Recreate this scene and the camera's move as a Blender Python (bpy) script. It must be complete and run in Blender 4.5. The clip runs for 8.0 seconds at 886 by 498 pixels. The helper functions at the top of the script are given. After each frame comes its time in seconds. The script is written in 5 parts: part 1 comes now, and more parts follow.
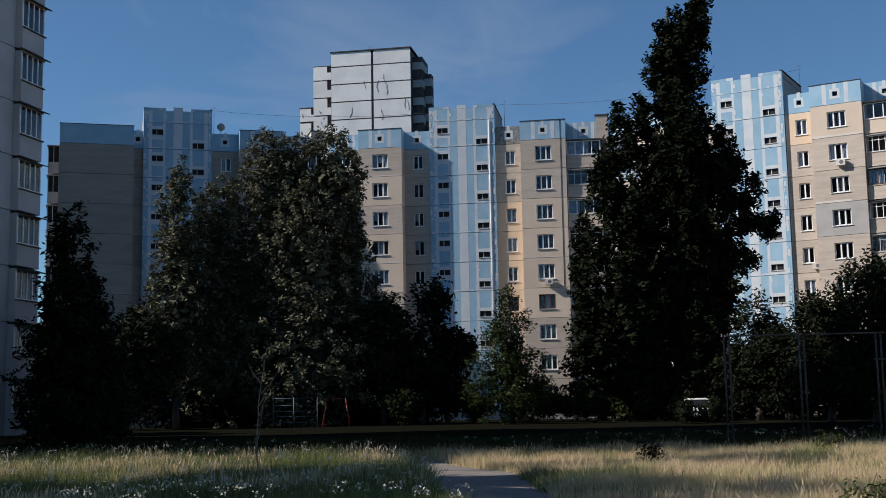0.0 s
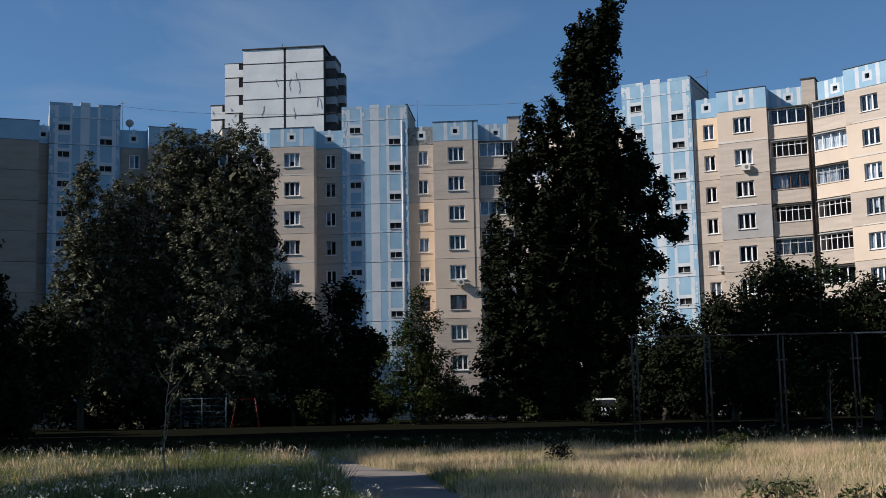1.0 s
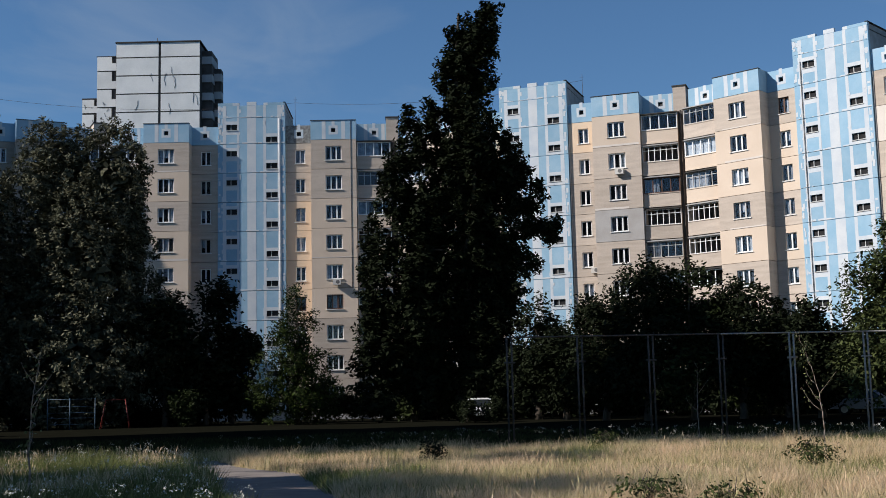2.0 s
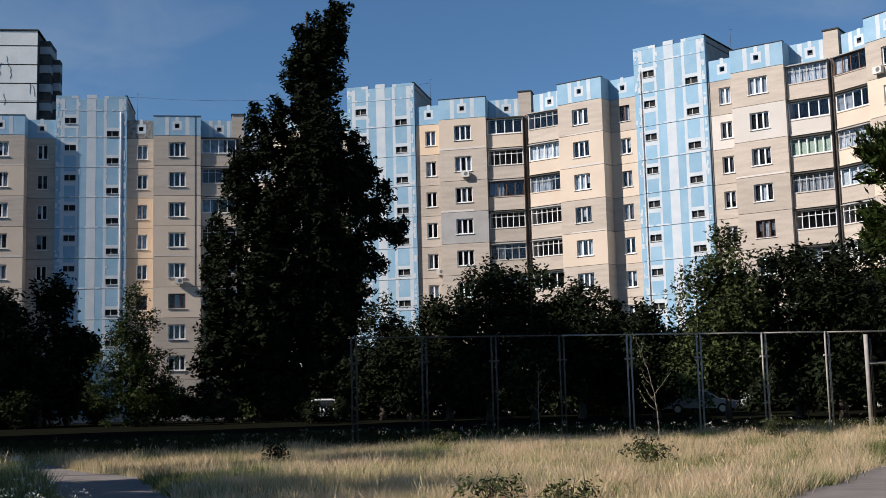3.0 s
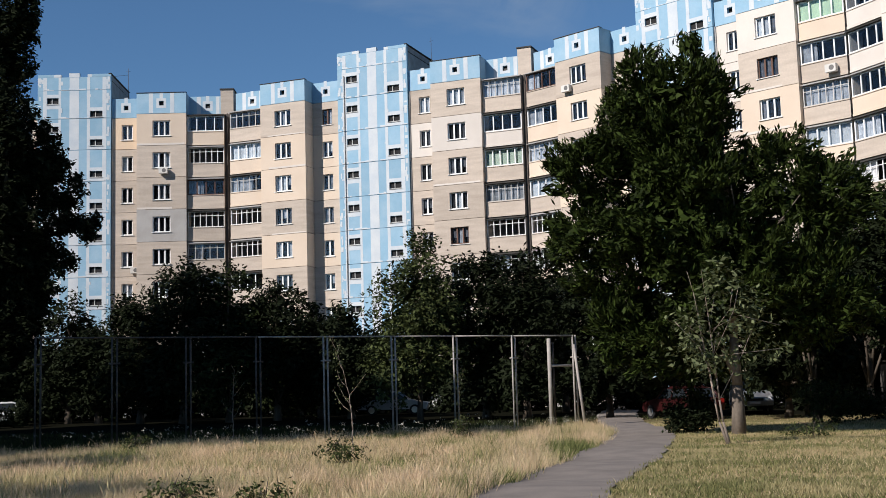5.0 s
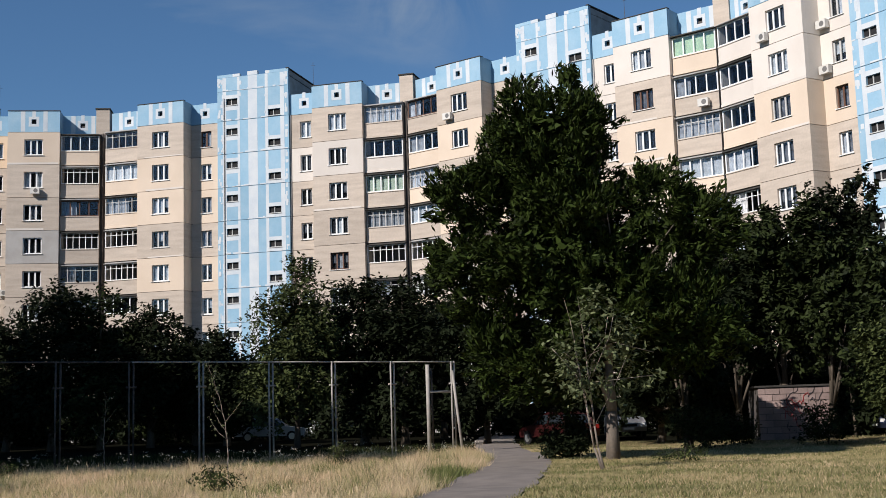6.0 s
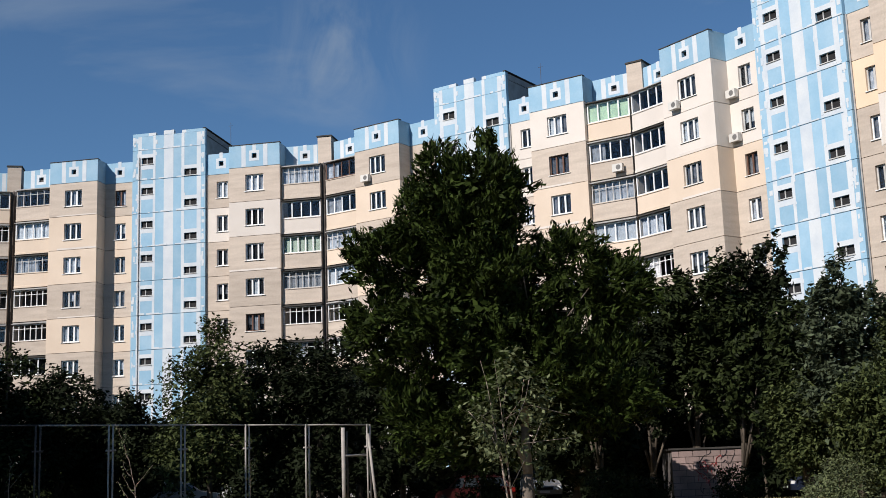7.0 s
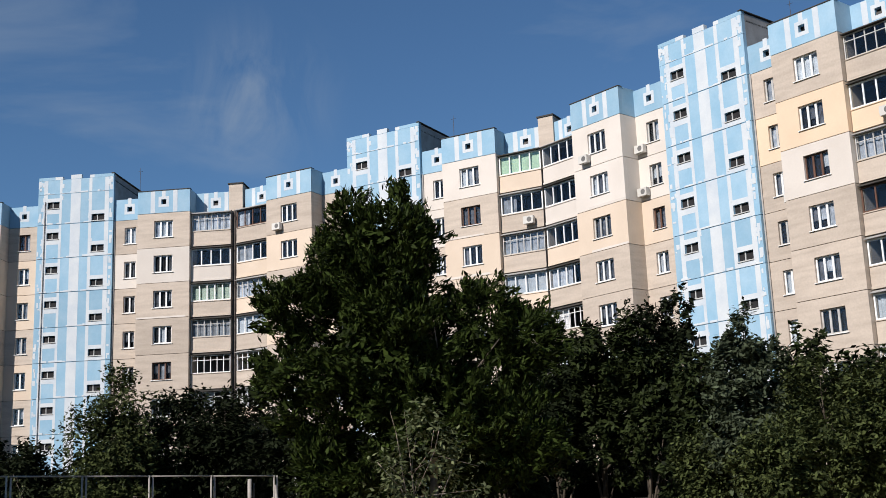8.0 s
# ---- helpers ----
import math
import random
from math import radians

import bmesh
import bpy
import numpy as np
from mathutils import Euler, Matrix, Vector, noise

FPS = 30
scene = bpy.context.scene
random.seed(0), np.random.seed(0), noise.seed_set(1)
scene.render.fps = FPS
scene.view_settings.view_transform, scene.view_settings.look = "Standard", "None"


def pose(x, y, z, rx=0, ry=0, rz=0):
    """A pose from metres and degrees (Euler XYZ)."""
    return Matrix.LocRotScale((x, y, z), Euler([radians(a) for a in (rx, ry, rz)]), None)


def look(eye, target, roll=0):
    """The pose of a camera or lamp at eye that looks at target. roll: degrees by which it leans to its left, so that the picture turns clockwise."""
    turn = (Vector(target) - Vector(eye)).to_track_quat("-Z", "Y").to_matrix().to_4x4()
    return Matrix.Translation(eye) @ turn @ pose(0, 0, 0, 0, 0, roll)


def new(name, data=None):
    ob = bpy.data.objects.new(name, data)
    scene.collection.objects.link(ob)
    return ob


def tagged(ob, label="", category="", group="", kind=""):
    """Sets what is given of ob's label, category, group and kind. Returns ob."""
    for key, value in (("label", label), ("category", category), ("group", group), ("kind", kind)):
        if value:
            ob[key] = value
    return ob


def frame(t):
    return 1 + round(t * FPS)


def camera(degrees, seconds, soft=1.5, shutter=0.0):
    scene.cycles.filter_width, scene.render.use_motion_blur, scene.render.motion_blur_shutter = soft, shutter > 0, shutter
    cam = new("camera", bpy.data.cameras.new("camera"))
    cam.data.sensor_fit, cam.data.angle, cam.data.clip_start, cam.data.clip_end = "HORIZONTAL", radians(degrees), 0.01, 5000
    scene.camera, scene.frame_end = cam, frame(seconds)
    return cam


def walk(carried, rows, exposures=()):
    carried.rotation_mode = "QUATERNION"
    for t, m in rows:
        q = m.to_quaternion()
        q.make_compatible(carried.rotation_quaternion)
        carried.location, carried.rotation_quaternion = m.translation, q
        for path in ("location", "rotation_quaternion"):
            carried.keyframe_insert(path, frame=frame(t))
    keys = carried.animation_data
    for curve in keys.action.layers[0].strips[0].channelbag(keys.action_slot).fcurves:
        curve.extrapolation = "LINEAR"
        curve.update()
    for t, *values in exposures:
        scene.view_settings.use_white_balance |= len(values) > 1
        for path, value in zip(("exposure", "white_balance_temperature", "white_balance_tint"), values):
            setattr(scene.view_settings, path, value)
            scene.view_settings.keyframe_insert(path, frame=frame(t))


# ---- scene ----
# ---------------------------------------------------------------- camera
# The camera stands on one spot at eye height and pans to the right, tilting up at the end.
EYE = (0.0, 0.0, 1.5)
cam = camera(40.0, 8.0, soft=0.6)
PATH = [
    (0.0, 0.139, 7.481, 1.062), (0.5, -1.558, 7.460, 1.056), (1.0, -4.034, 7.415, 1.130),
    (2.3, -11.800, 7.262, 1.350), (2.5, -13.203, 7.246, 1.384), (3.0, -17.120, 7.151, 1.449), (3.5, -20.585, 7.053, 1.523),
    (4.0, -24.363, 6.949, 1.589), (4.5, -27.794, 6.869, 1.636),
    (4.7, -29.200, 6.845, 1.655), (5.8, -36.070, 7.505, 1.750), (6.0, -36.967, 7.895, 1.769),
    (6.5, -38.732, 9.173, 1.903), (7.0, -40.876, 10.686, 1.997), (7.5, -42.963, 11.860, 2.095),
    (8.0, -45.098, 12.885, 2.155)]
# the camera closes down a little as the sunlit east side fills the picture
EXPOSURES = [(0.0, 0.40), (4.5, 0.38), (6.0, 0.30), (8.0, 0.27)]
walk(cam, [(t, pose(*EYE, 90 + p, r, yw)) for t, yw, p, r in PATH], exposures=EXPOSURES)

# ---------------------------------------------------------------- daylight
SUN_DIR = Vector((-0.996, -0.085, 0.0)).normalized()
SUN_EL = radians(35)
sun_vec = Vector((SUN_DIR.x * math.cos(SUN_EL), SUN_DIR.y * math.cos(SUN_EL), math.sin(SUN_EL)))
world = bpy.data.worlds.new("world")
scene.world = world
world.use_nodes = True
wn = world.node_tree.nodes
sky = wn.new("ShaderNodeTexSky")
sky.sky_type = "NISHITA"
sky.sun_disc = False
sky.sun_elevation = SUN_EL
sky.sun_rotation = math.atan2(SUN_DIR.x, SUN_DIR.y)
sky.altitude = 200
sky.dust_density = 0.2
sky.ozone_density = 6.0
wn["Background"].inputs[1].default_value = 0.064
wl = world.node_tree.links
# clear summer blue with thin wisps of high cloud
tint = wn.new("ShaderNodeMix")
tint.data_type, tint.blend_type = "RGBA", "MULTIPLY"
tint.inputs["Factor"].default_value = 1.0
tint.inputs["B"].default_value = (0.90, 1.06, 1.12, 1)
wl.new(sky.outputs[0], tint.inputs["A"])
coord = wn.new("ShaderNodeTexCoord")
stretch = wn.new("ShaderNodeMapping")
stretch.inputs["Scale"].default_value = (2.2, 2.2, 6.0)
stretch.inputs["Rotation"].default_value = (0.3, 0.5, 0.0)
wl.new(coord.outputs["Generated"], stretch.inputs["Vector"])
wisp = wn.new("ShaderNodeTexNoise")
wisp.inputs["Scale"].default_value = 1.6
wisp.inputs["Detail"].default_value = 7
wisp.inputs["Roughness"].default_value = 0.55
wisp.inputs["Distortion"].default_value = 0.6
wl.new(stretch.outputs[0], wisp.inputs["Vector"])
thin = wn.new("ShaderNodeMapRange")
thin.inputs["From Min"].default_value = 0.56
thin.inputs["From Max"].default_value = 0.85
thin.inputs["To Max"].default_value = 0.4
wl.new(wisp.outputs[0], thin.inputs["Value"])
veil = wn.new("ShaderNodeMix")
veil.data_type = "RGBA"
veil.inputs["B"].default_value = (4.2, 5.0, 6.0, 1)
# two fair-weather wisps that stand over the house
fluff = wn.new("ShaderNodeTexNoise")
fluff.inputs["Scale"].default_value = 9.0
fluff.inputs["Detail"].default_value = 8
fluff.inputs["Roughness"].default_value = 0.6
fluff.inputs["Distortion"].default_value = 1.2
wl.new(coord.outputs["Generated"], fluff.inputs["Vector"])
total = thin.outputs[0]
for way, reach, dense in (((0.560, 0.752, 0.345), 0.085, 0.85), ((0.035, 0.958, 0.284), 0.080, 0.30)):
    gap = wn.new("ShaderNodeVectorMath")
    gap.operation = "DISTANCE"
    gap.inputs[1].default_value = way
    wl.new(coord.outputs["Generated"], gap.inputs[0])
    near = wn.new("ShaderNodeMapRange")
    near.interpolation_type = "SMOOTHSTEP"
    near.inputs["From Min"].default_value = reach
    near.inputs["From Max"].default_value = 0.0
    near.inputs["To Max"].default_value = 1.0
    wl.new(gap.outputs["Value"], near.inputs["Value"])
    shape = wn.new("ShaderNodeMapRange")
    shape.inputs["From Min"].default_value = 0.40
    shape.inputs["From Max"].default_value = 0.80
    shape.inputs["To Max"].default_value = dense
    wl.new(fluff.outputs[0], shape.inputs["Value"])
    both = wn.new("ShaderNodeMath")
    both.operation = "MULTIPLY_ADD"
    wl.new(near.outputs[0], both.inputs[0])
    wl.new(shape.outputs[0], both.inputs[1])
    wl.new(total, both.inputs[2])
    total = both.outputs[0]
wl.new(total, veil.inputs["Factor"])
wl.new(tint.outputs["Result"], veil.inputs["A"])
wl.new(veil.outputs["Result"], wn["Background"].inputs[0])
sun = new("sun", bpy.data.lights.new("sun", "SUN"))
sun.data.energy = 4.6
sun.data.angle = radians(0.5)
sun.data.color = (1.0, 0.935, 0.88)
sun.matrix_world = look(sun_vec * 200, (0, 0, 0))

# ---------------------------------------------------------------- helpers
rng = np.random.default_rng(7)


def node_mat(name, base, rough=0.85, var=0.12, scale=1.2, fine=18.0, bump=0.15, metal=0.0, second=None, per_object=0.0,
             spec=0.3, streak=0.0):
    """Principled material: large stains, fine grain, a little relief and some change from object to object."""
    m = bpy.data.materials.new(name)
    m.use_nodes = True
    nt = m.node_tree
    n, l = nt.nodes, nt.links
    bsdf = n["Principled BSDF"]
    bsdf.inputs["Roughness"].default_value = rough
    bsdf.inputs["Metallic"].default_value = metal
    bsdf.inputs["Specular IOR Level"].default_value = spec
    geo = n.new("ShaderNodeNewGeometry")
    big = n.new("ShaderNodeTexNoise")
    big.inputs["Scale"].default_value = scale
    big.inputs["Detail"].default_value = 6
    small = n.new("ShaderNodeTexNoise")
    small.inputs["Scale"].default_value = fine
    small.inputs["Detail"].default_value = 4
    l.new(geo.outputs["Position"], small.inputs["Vector"])
    if streak:
        mp = n.new("ShaderNodeMapping")
        mp.inputs["Scale"].default_value = (1, 1, streak)
        l.new(geo.outputs["Position"], mp.inputs["Vector"])
        l.new(mp.outputs[0], big.inputs["Vector"])
    else:
        l.new(geo.outputs["Position"], big.inputs["Vector"])
    ramp = n.new("ShaderNodeValToRGB")
    second = second or tuple(c * (1 - 2.2 * var) for c in base)
    ramp.color_ramp.elements[0].position = 0.3
    ramp.color_ramp.elements[1].position = 0.62
    ramp.color_ramp.elements[0].color = (*second, 1)
    ramp.color_ramp.elements[1].color = (*base, 1)
    l.new(big.outputs[0], ramp.inputs[0])
    mr = n.new("ShaderNodeMapRange")
    mr.inputs["To Min"].default_value = 1 - var
    mr.inputs["To Max"].default_value = 1 + var
    l.new(small.outputs[0], mr.inputs["Value"])
    val = mr.outputs[0]
    if per_object:
        info = n.new("ShaderNodeObjectInfo")
        mo = n.new("ShaderNodeMapRange")
        mo.inputs["To Min"].default_value = 1 - per_object
        mo.inputs["To Max"].default_value = 1 + per_object
        l.new(info.outputs["Random"], mo.inputs["Value"])
        mul = n.new("ShaderNodeMath")
        mul.operation = "MULTIPLY"
        l.new(val, mul.inputs[0])
        l.new(mo.outputs[0], mul.inputs[1])
        val = mul.outputs[0]
    mix = n.new("ShaderNodeMix")
    mix.data_type, mix.blend_type = "RGBA", "MULTIPLY"
    mix.inputs["Factor"].default_value = 1.0
    l.new(ramp.outputs[0], mix.inputs["A"])
    l.new(val, mix.inputs["B"])
    l.new(mix.outputs["Result"], bsdf.inputs["Base Color"])
    if bump:
        b = n.new("ShaderNodeBump")
        b.inputs["Strength"].default_value = bump
        b.inputs["Distance"].default_value = 0.02
        l.new(small.outputs[0], b.inputs["Height"])
        l.new(b.outputs[0], bsdf.inputs["Normal"])
    return m


def leaf_mat(name, base, second, gloss=0.45, through_light=0.25, patchy=None):
    """Leaves: colour changes from leaf to leaf, with a little light passing through."""
    m = bpy.data.materials.new(name)
    m.use_nodes = True
    nt = m.node_tree
    n, l = nt.nodes, nt.links
    bsdf = n["Principled BSDF"]
    bsdf.inputs["Roughness"].default_value = gloss
    bsdf.inputs["Specular IOR Level"].default_value = 0.06
    geo = n.new("ShaderNodeNewGeometry")
    ramp = n.new("ShaderNodeValToRGB")
    ramp.color_ramp.elements[0].color = (*second, 1)
    ramp.color_ramp.elements[1].color = (*base, 1)
    l.new(geo.outputs["Random Per Island"], ramp.inputs[0])
    tone = ramp.outputs[0]
    if patchy:
        # other growth takes over in patches of a few metres
        spot = n.new("ShaderNodeTexNoise")
        spot.inputs["Scale"].default_value = 0.55
        spot.inputs["Detail"].default_value = 7
        spot.inputs["Roughness"].default_value = 0.7
        l.new(geo.outputs["Position"], spot.inputs["Vector"])
        cut = n.new("ShaderNodeMapRange")
        cut.inputs["From Min"].default_value = 0.47
        cut.inputs["From Max"].default_value = 0.62
        l.new(spot.outputs[0], cut.inputs["Value"])
        mx = n.new("ShaderNodeMix")
        mx.data_type = "RGBA"
        mx.inputs["B"].default_value = (*patchy, 1)
        l.new(cut.outputs[0], mx.inputs["Factor"])
        l.new(tone, mx.inputs["A"])
        tone = mx.outputs["Result"]
    l.new(tone, bsdf.inputs["Base Color"])
    tr = n.new("ShaderNodeBsdfTranslucent")
    l.new(tone, tr.inputs["Color"])
    ms = n.new("ShaderNodeMixShader")
    ms.inputs[0].default_value = through_light
    l.new(bsdf.outputs[0], ms.inputs[1])
    l.new(tr.outputs[0], ms.inputs[2])
    l.new(ms.outputs[0], n["Material Output"].inputs["Surface"])
    return m


def glass_mat(name, tint=(0.8, 0.85, 0.9), clear=0.97, rough=0.04):
    m = bpy.data.materials.new(name)
    m.use_nodes = True
    n, l = m.node_tree.nodes, m.node_tree.links
    n.remove(n["Principled BSDF"])
    t = n.new("ShaderNodeBsdfTransparent")
    t.inputs[0].default_value = (*tint, 1)
    g = n.new("ShaderNodeBsdfGlossy")
    g.inputs["Roughness"].default_value = rough
    g.inputs["Color"].default_value = (0.9, 0.95, 1, 1)
    lw = n.new("ShaderNodeLayerWeight")
    lw.inputs[0].default_value = 0.12
    mr = n.new("ShaderNodeMapRange")
    mr.inputs["To Min"].default_value = 1 - clear
    mr.inputs["To Max"].default_value = 0.45
    l.new(lw.outputs["Fresnel"], mr.inputs["Value"])
    ms = n.new("ShaderNodeMixShader")
    l.new(mr.outputs[0], ms.inputs[0])
    l.new(t.outputs[0], ms.inputs[1])
    l.new(g.outputs[0], ms.inputs[2])
    l.new(ms.outputs[0], n["Material Output"].inputs["Surface"])
    return m


def boxes_mesh(name, boxes, mats):
    """One mesh from boxes (x0, y0, z0, x1, y1, z1[, slot])."""
    vs, fs, ms = [], [], []
    for b in boxes:
        x0, y0, z0, x1, y1, z1 = b[:6]
        s = b[6] if len(b) > 6 else 0
        o = len(vs)
        vs += [(x0, y0, z0), (x1, y0, z0), (x1, y1, z0), (x0, y1, z0), (x0, y0, z1), (x1, y0, z1), (x1, y1, z1), (x0, y1, z1)]
        fs += [(o, o + 3, o + 2, o + 1), (o + 4, o + 5, o + 6, o + 7), (o, o + 1, o + 5, o + 4), (o + 1, o + 2, o + 6, o + 5),
               (o + 2, o + 3, o + 7, o + 6), (o + 3, o, o + 4, o + 7)]
        ms += [s] * 6
    me = bpy.data.meshes.new(name)
    me.from_pydata(vs, [], fs)
    for m in mats if isinstance(mats, (list, tuple)) else [mats]:
        me.materials.append(m)
    me.polygons.foreach_set("material_index", ms)
    return me


def part(name, me, parent, at=None, label=""):
    """One mesh object under a thing or a part; bmesh or mesh data."""
    ob = new(name, me)
    ob.parent = parent
    if at is not None:
        ob.matrix_local = at if isinstance(at, Matrix) else Matrix.Translation(at)
    if label:
        tagged(ob, label)
    return ob


def tubes_mesh(name, segs, mat, sides=6):
    """Tapered tubes: (start, end, radius at start, radius at end)."""
    vs, fs = [], []
    for a, b, r0, r1 in segs:
        a, b = Vector(a), Vector(b)
        d = (b - a)
        if d.length < 1e-5:
            continue
        q = d.to_track_quat("Z", "Y")
        o = len(vs)
        for p, r in ((a, r0), (b, r1)):
            for i in range(sides):
                t = 2 * math.pi * i / sides
                vs.append(tuple(p + q @ Vector((r * math.cos(t), r * math.sin(t), 0))))
        for i in range(sides):
            j = (i + 1) % sides
            fs.append((o + i, o + j, o + sides + j, o + sides + i))
        fs.append(tuple(o + sides + i for i in range(sides)))
        fs.append(tuple(o + sides - 1 - i for i in range(sides)))
    me = bpy.data.meshes.new(name)
    me.from_pydata(vs, [], fs)
    me.materials.append(mat)
    me.polygons.foreach_set("use_smooth", [len(p.vertices) == 4 for p in me.polygons])
    return me


def quick_mesh(name, verts, corners, mat):
    """A mesh of equal polygons from numpy arrays: verts (n, 3), corners (m, k)."""
    me = bpy.data.meshes.new(name)
    m, k = corners.shape
    me.vertices.add(len(verts))
    me.vertices.foreach_set("co", verts.astype(np.float32).ravel())
    me.loops.add(m * k)
    me.loops.foreach_set("vertex_index", corners.astype(np.int32).ravel())
    me.polygons.add(m)
    me.polygons.foreach_set("loop_start", np.arange(0, m * k, k, dtype=np.int32))
    me.update(calc_edges=True)
    me.validate()
    me.materials.append(mat)
    return me


def thing(name, m, label, category, group="", kind=""):
    ob = new(name)
    ob.matrix_world = m
    ob.empty_display_size = 0.3
    return tagged(ob, label, category, group, kind)


def polar(az, d, z=0.0):
    return Vector((math.sin(radians(az)) * d, math.cos(radians(az)) * d, z))


def smooth(a, b, x):
    t = np.clip((x - a) / (b - a), 0, 1)
    return t * t * (3 - 2 * t)


def ground_z(x, y):
    """Level meadow that rises a little towards the houses."""
    x, y = np.asarray(x, float), np.asarray(y, float)
    d = np.hypot(x, y)
    w = 0.05 * np.sin(x * 0.31 + 1.3) * np.cos(y * 0.27) + 0.03 * np.sin(x * 0.9 + y * 0.7)
    return 0.42 * smooth(46, 80, d) + w * smooth(3, 15, d) * (1 - smooth(60, 90, d))


def gz(x, y):
    return float(ground_z(x, y))


# ---------------------------------------------------------------- materials
PAINT = {
    "t": node_mat("panel_tan", (0.50, 0.425, 0.355), var=0.13, scale=0.5, fine=9, per_object=0.09, second=(0.42, 0.355, 0.295), streak=7.0),
    "c": node_mat("panel_peach", (0.65, 0.535, 0.425), var=0.05, scale=0.5, fine=12, per_object=0.05, second=(0.60, 0.49, 0.385)),
    "p": node_mat("panel_apricot", (0.70, 0.545, 0.395), var=0.05, scale=0.5, fine=12, per_object=0.04, second=(0.65, 0.50, 0.36)),
    "w": node_mat("panel_cream", (0.64, 0.585, 0.53), var=0.05, scale=0.5, fine=12, per_object=0.04, second=(0.59, 0.535, 0.48)),
    # darkened tan: the west block's shade is put into the panel colour
    "d": node_mat("panel_tan_shaded", (0.32, 0.28, 0.235), var=0.15, scale=0.5, fine=9, per_object=0.09, second=(0.26, 0.225, 0.19), streak=5.0),
    "g": node_mat("panel_grey", (0.38, 0.365, 0.35), var=0.10, scale=0.8, fine=10, per_object=0.06, second=(0.32, 0.30, 0.28)),
}
BLUE = node_mat("paint_blue", (0.245, 0.405, 0.53), var=0.07, scale=0.8, fine=8, per_object=0.07, second=(0.31, 0.455, 0.565))
WHITE_PAINT = node_mat("paint_white", (0.57, 0.60, 0.62), var=0.07, scale=0.9, fine=9, second=(0.48, 0.53, 0.58))
MOSAIC = node_mat("bare_mosaic", (0.30, 0.28, 0.26), var=0.4, scale=4, fine=30, second=(0.12, 0.11, 0.10))
JOINT = node_mat("joint_dark", (0.10, 0.09, 0.085), var=0.2)
ROOF = node_mat("roof_felt", (0.06, 0.055, 0.05), var=0.2)
CONCRETE = node_mat("concrete", (0.36, 0.35, 0.34), var=0.12, scale=1.5, second=(0.27, 0.26, 0.25))
PLASTIC = node_mat("white_frame", (0.80, 0.80, 0.79), rough=0.4, var=0.03, bump=0)
OLDWOOD = node_mat("grey_frame", (0.52, 0.51, 0.49), rough=0.6, var=0.12, bump=0)
BROWNWOOD = node_mat("brown_frame", (0.12, 0.06, 0.04), rough=0.6, var=0.12, bump=0)
GLASS = glass_mat("window_glass")
GREENGLASS = glass_mat("green_glass", (0.82, 0.95, 0.86), clear=0.92)
# near-black that stands for unlit insides behind windows, vents and some panes
DARK = node_mat("unlit_black", (0.025, 0.024, 0.025), rough=0.9, var=0.2, bump=0)
CURTAIN = node_mat("curtain_net", (0.55, 0.55, 0.56), rough=0.9, var=0.2, scale=3, fine=14, per_object=0.35, bump=0)
CURTAIN_D = node_mat("curtain_dim", (0.16, 0.155, 0.16), rough=0.9, var=0.3, scale=3, fine=14, per_object=0.5, bump=0)
BRIGHTCLOTH = node_mat("white_curtain", (0.66, 0.66, 0.65), rough=0.9, var=0.12, scale=3, fine=14, per_object=0.15, bump=0)
PALEGREEN = node_mat("pale_green_blind", (0.52, 0.58, 0.44), rough=0.8, var=0.08, bump=0)
GREENCLOTH = node_mat("green_blind", (0.55, 0.57, 0.50), rough=0.8, var=0.1, bump=0)
STEEL = node_mat("galvanised_steel", (0.36, 0.33, 0.30), rough=0.65, metal=0.0, var=0.15, scale=3, bump=0.1)
RUST = node_mat("dark_iron", (0.10, 0.085, 0.075), rough=0.7, metal=0.3, var=0.25, scale=4)
ASPHALT = node_mat("path_asphalt", (0.20, 0.172, 0.152), rough=0.95, var=0.15, scale=1.5, fine=30, second=(0.145, 0.125, 0.112), bump=0.4)
BARK = node_mat("bark", (0.10, 0.08, 0.06), rough=0.95, var=0.3, scale=3, fine=20, bump=0.6, streak=0.2)
GREYBARK = node_mat("grey_bark", (0.20, 0.165, 0.135), rough=0.95, var=0.3, scale=3, fine=14, bump=0.7, streak=0.15)
PALEBARK = node_mat("pale_bark", (0.27, 0.22, 0.18), rough=0.9, var=0.25, scale=3, fine=20, bump=0.5, streak=0.2)
SLAB = node_mat("highrise_panel", (0.81, 0.82, 0.80), var=0.07, scale=0.35, fine=5, per_object=0.05, second=(0.68, 0.70, 0.69))
GREYWALL = node_mat("grey_wall", (0.46, 0.46, 0.47), var=0.08, scale=0.5, fine=8, second=(0.38, 0.38, 0.39))
# near-black leaves; shaded trees and filler bushes take their shade from this colour
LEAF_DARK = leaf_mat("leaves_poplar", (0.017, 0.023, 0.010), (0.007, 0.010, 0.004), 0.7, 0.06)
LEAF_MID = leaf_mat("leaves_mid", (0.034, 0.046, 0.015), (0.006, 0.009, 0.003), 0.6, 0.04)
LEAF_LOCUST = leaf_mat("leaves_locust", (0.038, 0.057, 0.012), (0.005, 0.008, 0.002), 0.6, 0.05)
LEAF_GREY = leaf_mat("leaves_birch", (0.16, 0.16, 0.105), (0.025, 0.027, 0.015), 0.6, 0.10)
LEAF_PINE = leaf_mat("leaves_pine", (0.085, 0.105, 0.062), (0.015, 0.02, 0.011), 0.6, 0.08)
LEAF_LIGHT = leaf_mat("leaves_light", (0.080, 0.098, 0.034), (0.008, 0.012, 0.004), 0.6, 0.08)
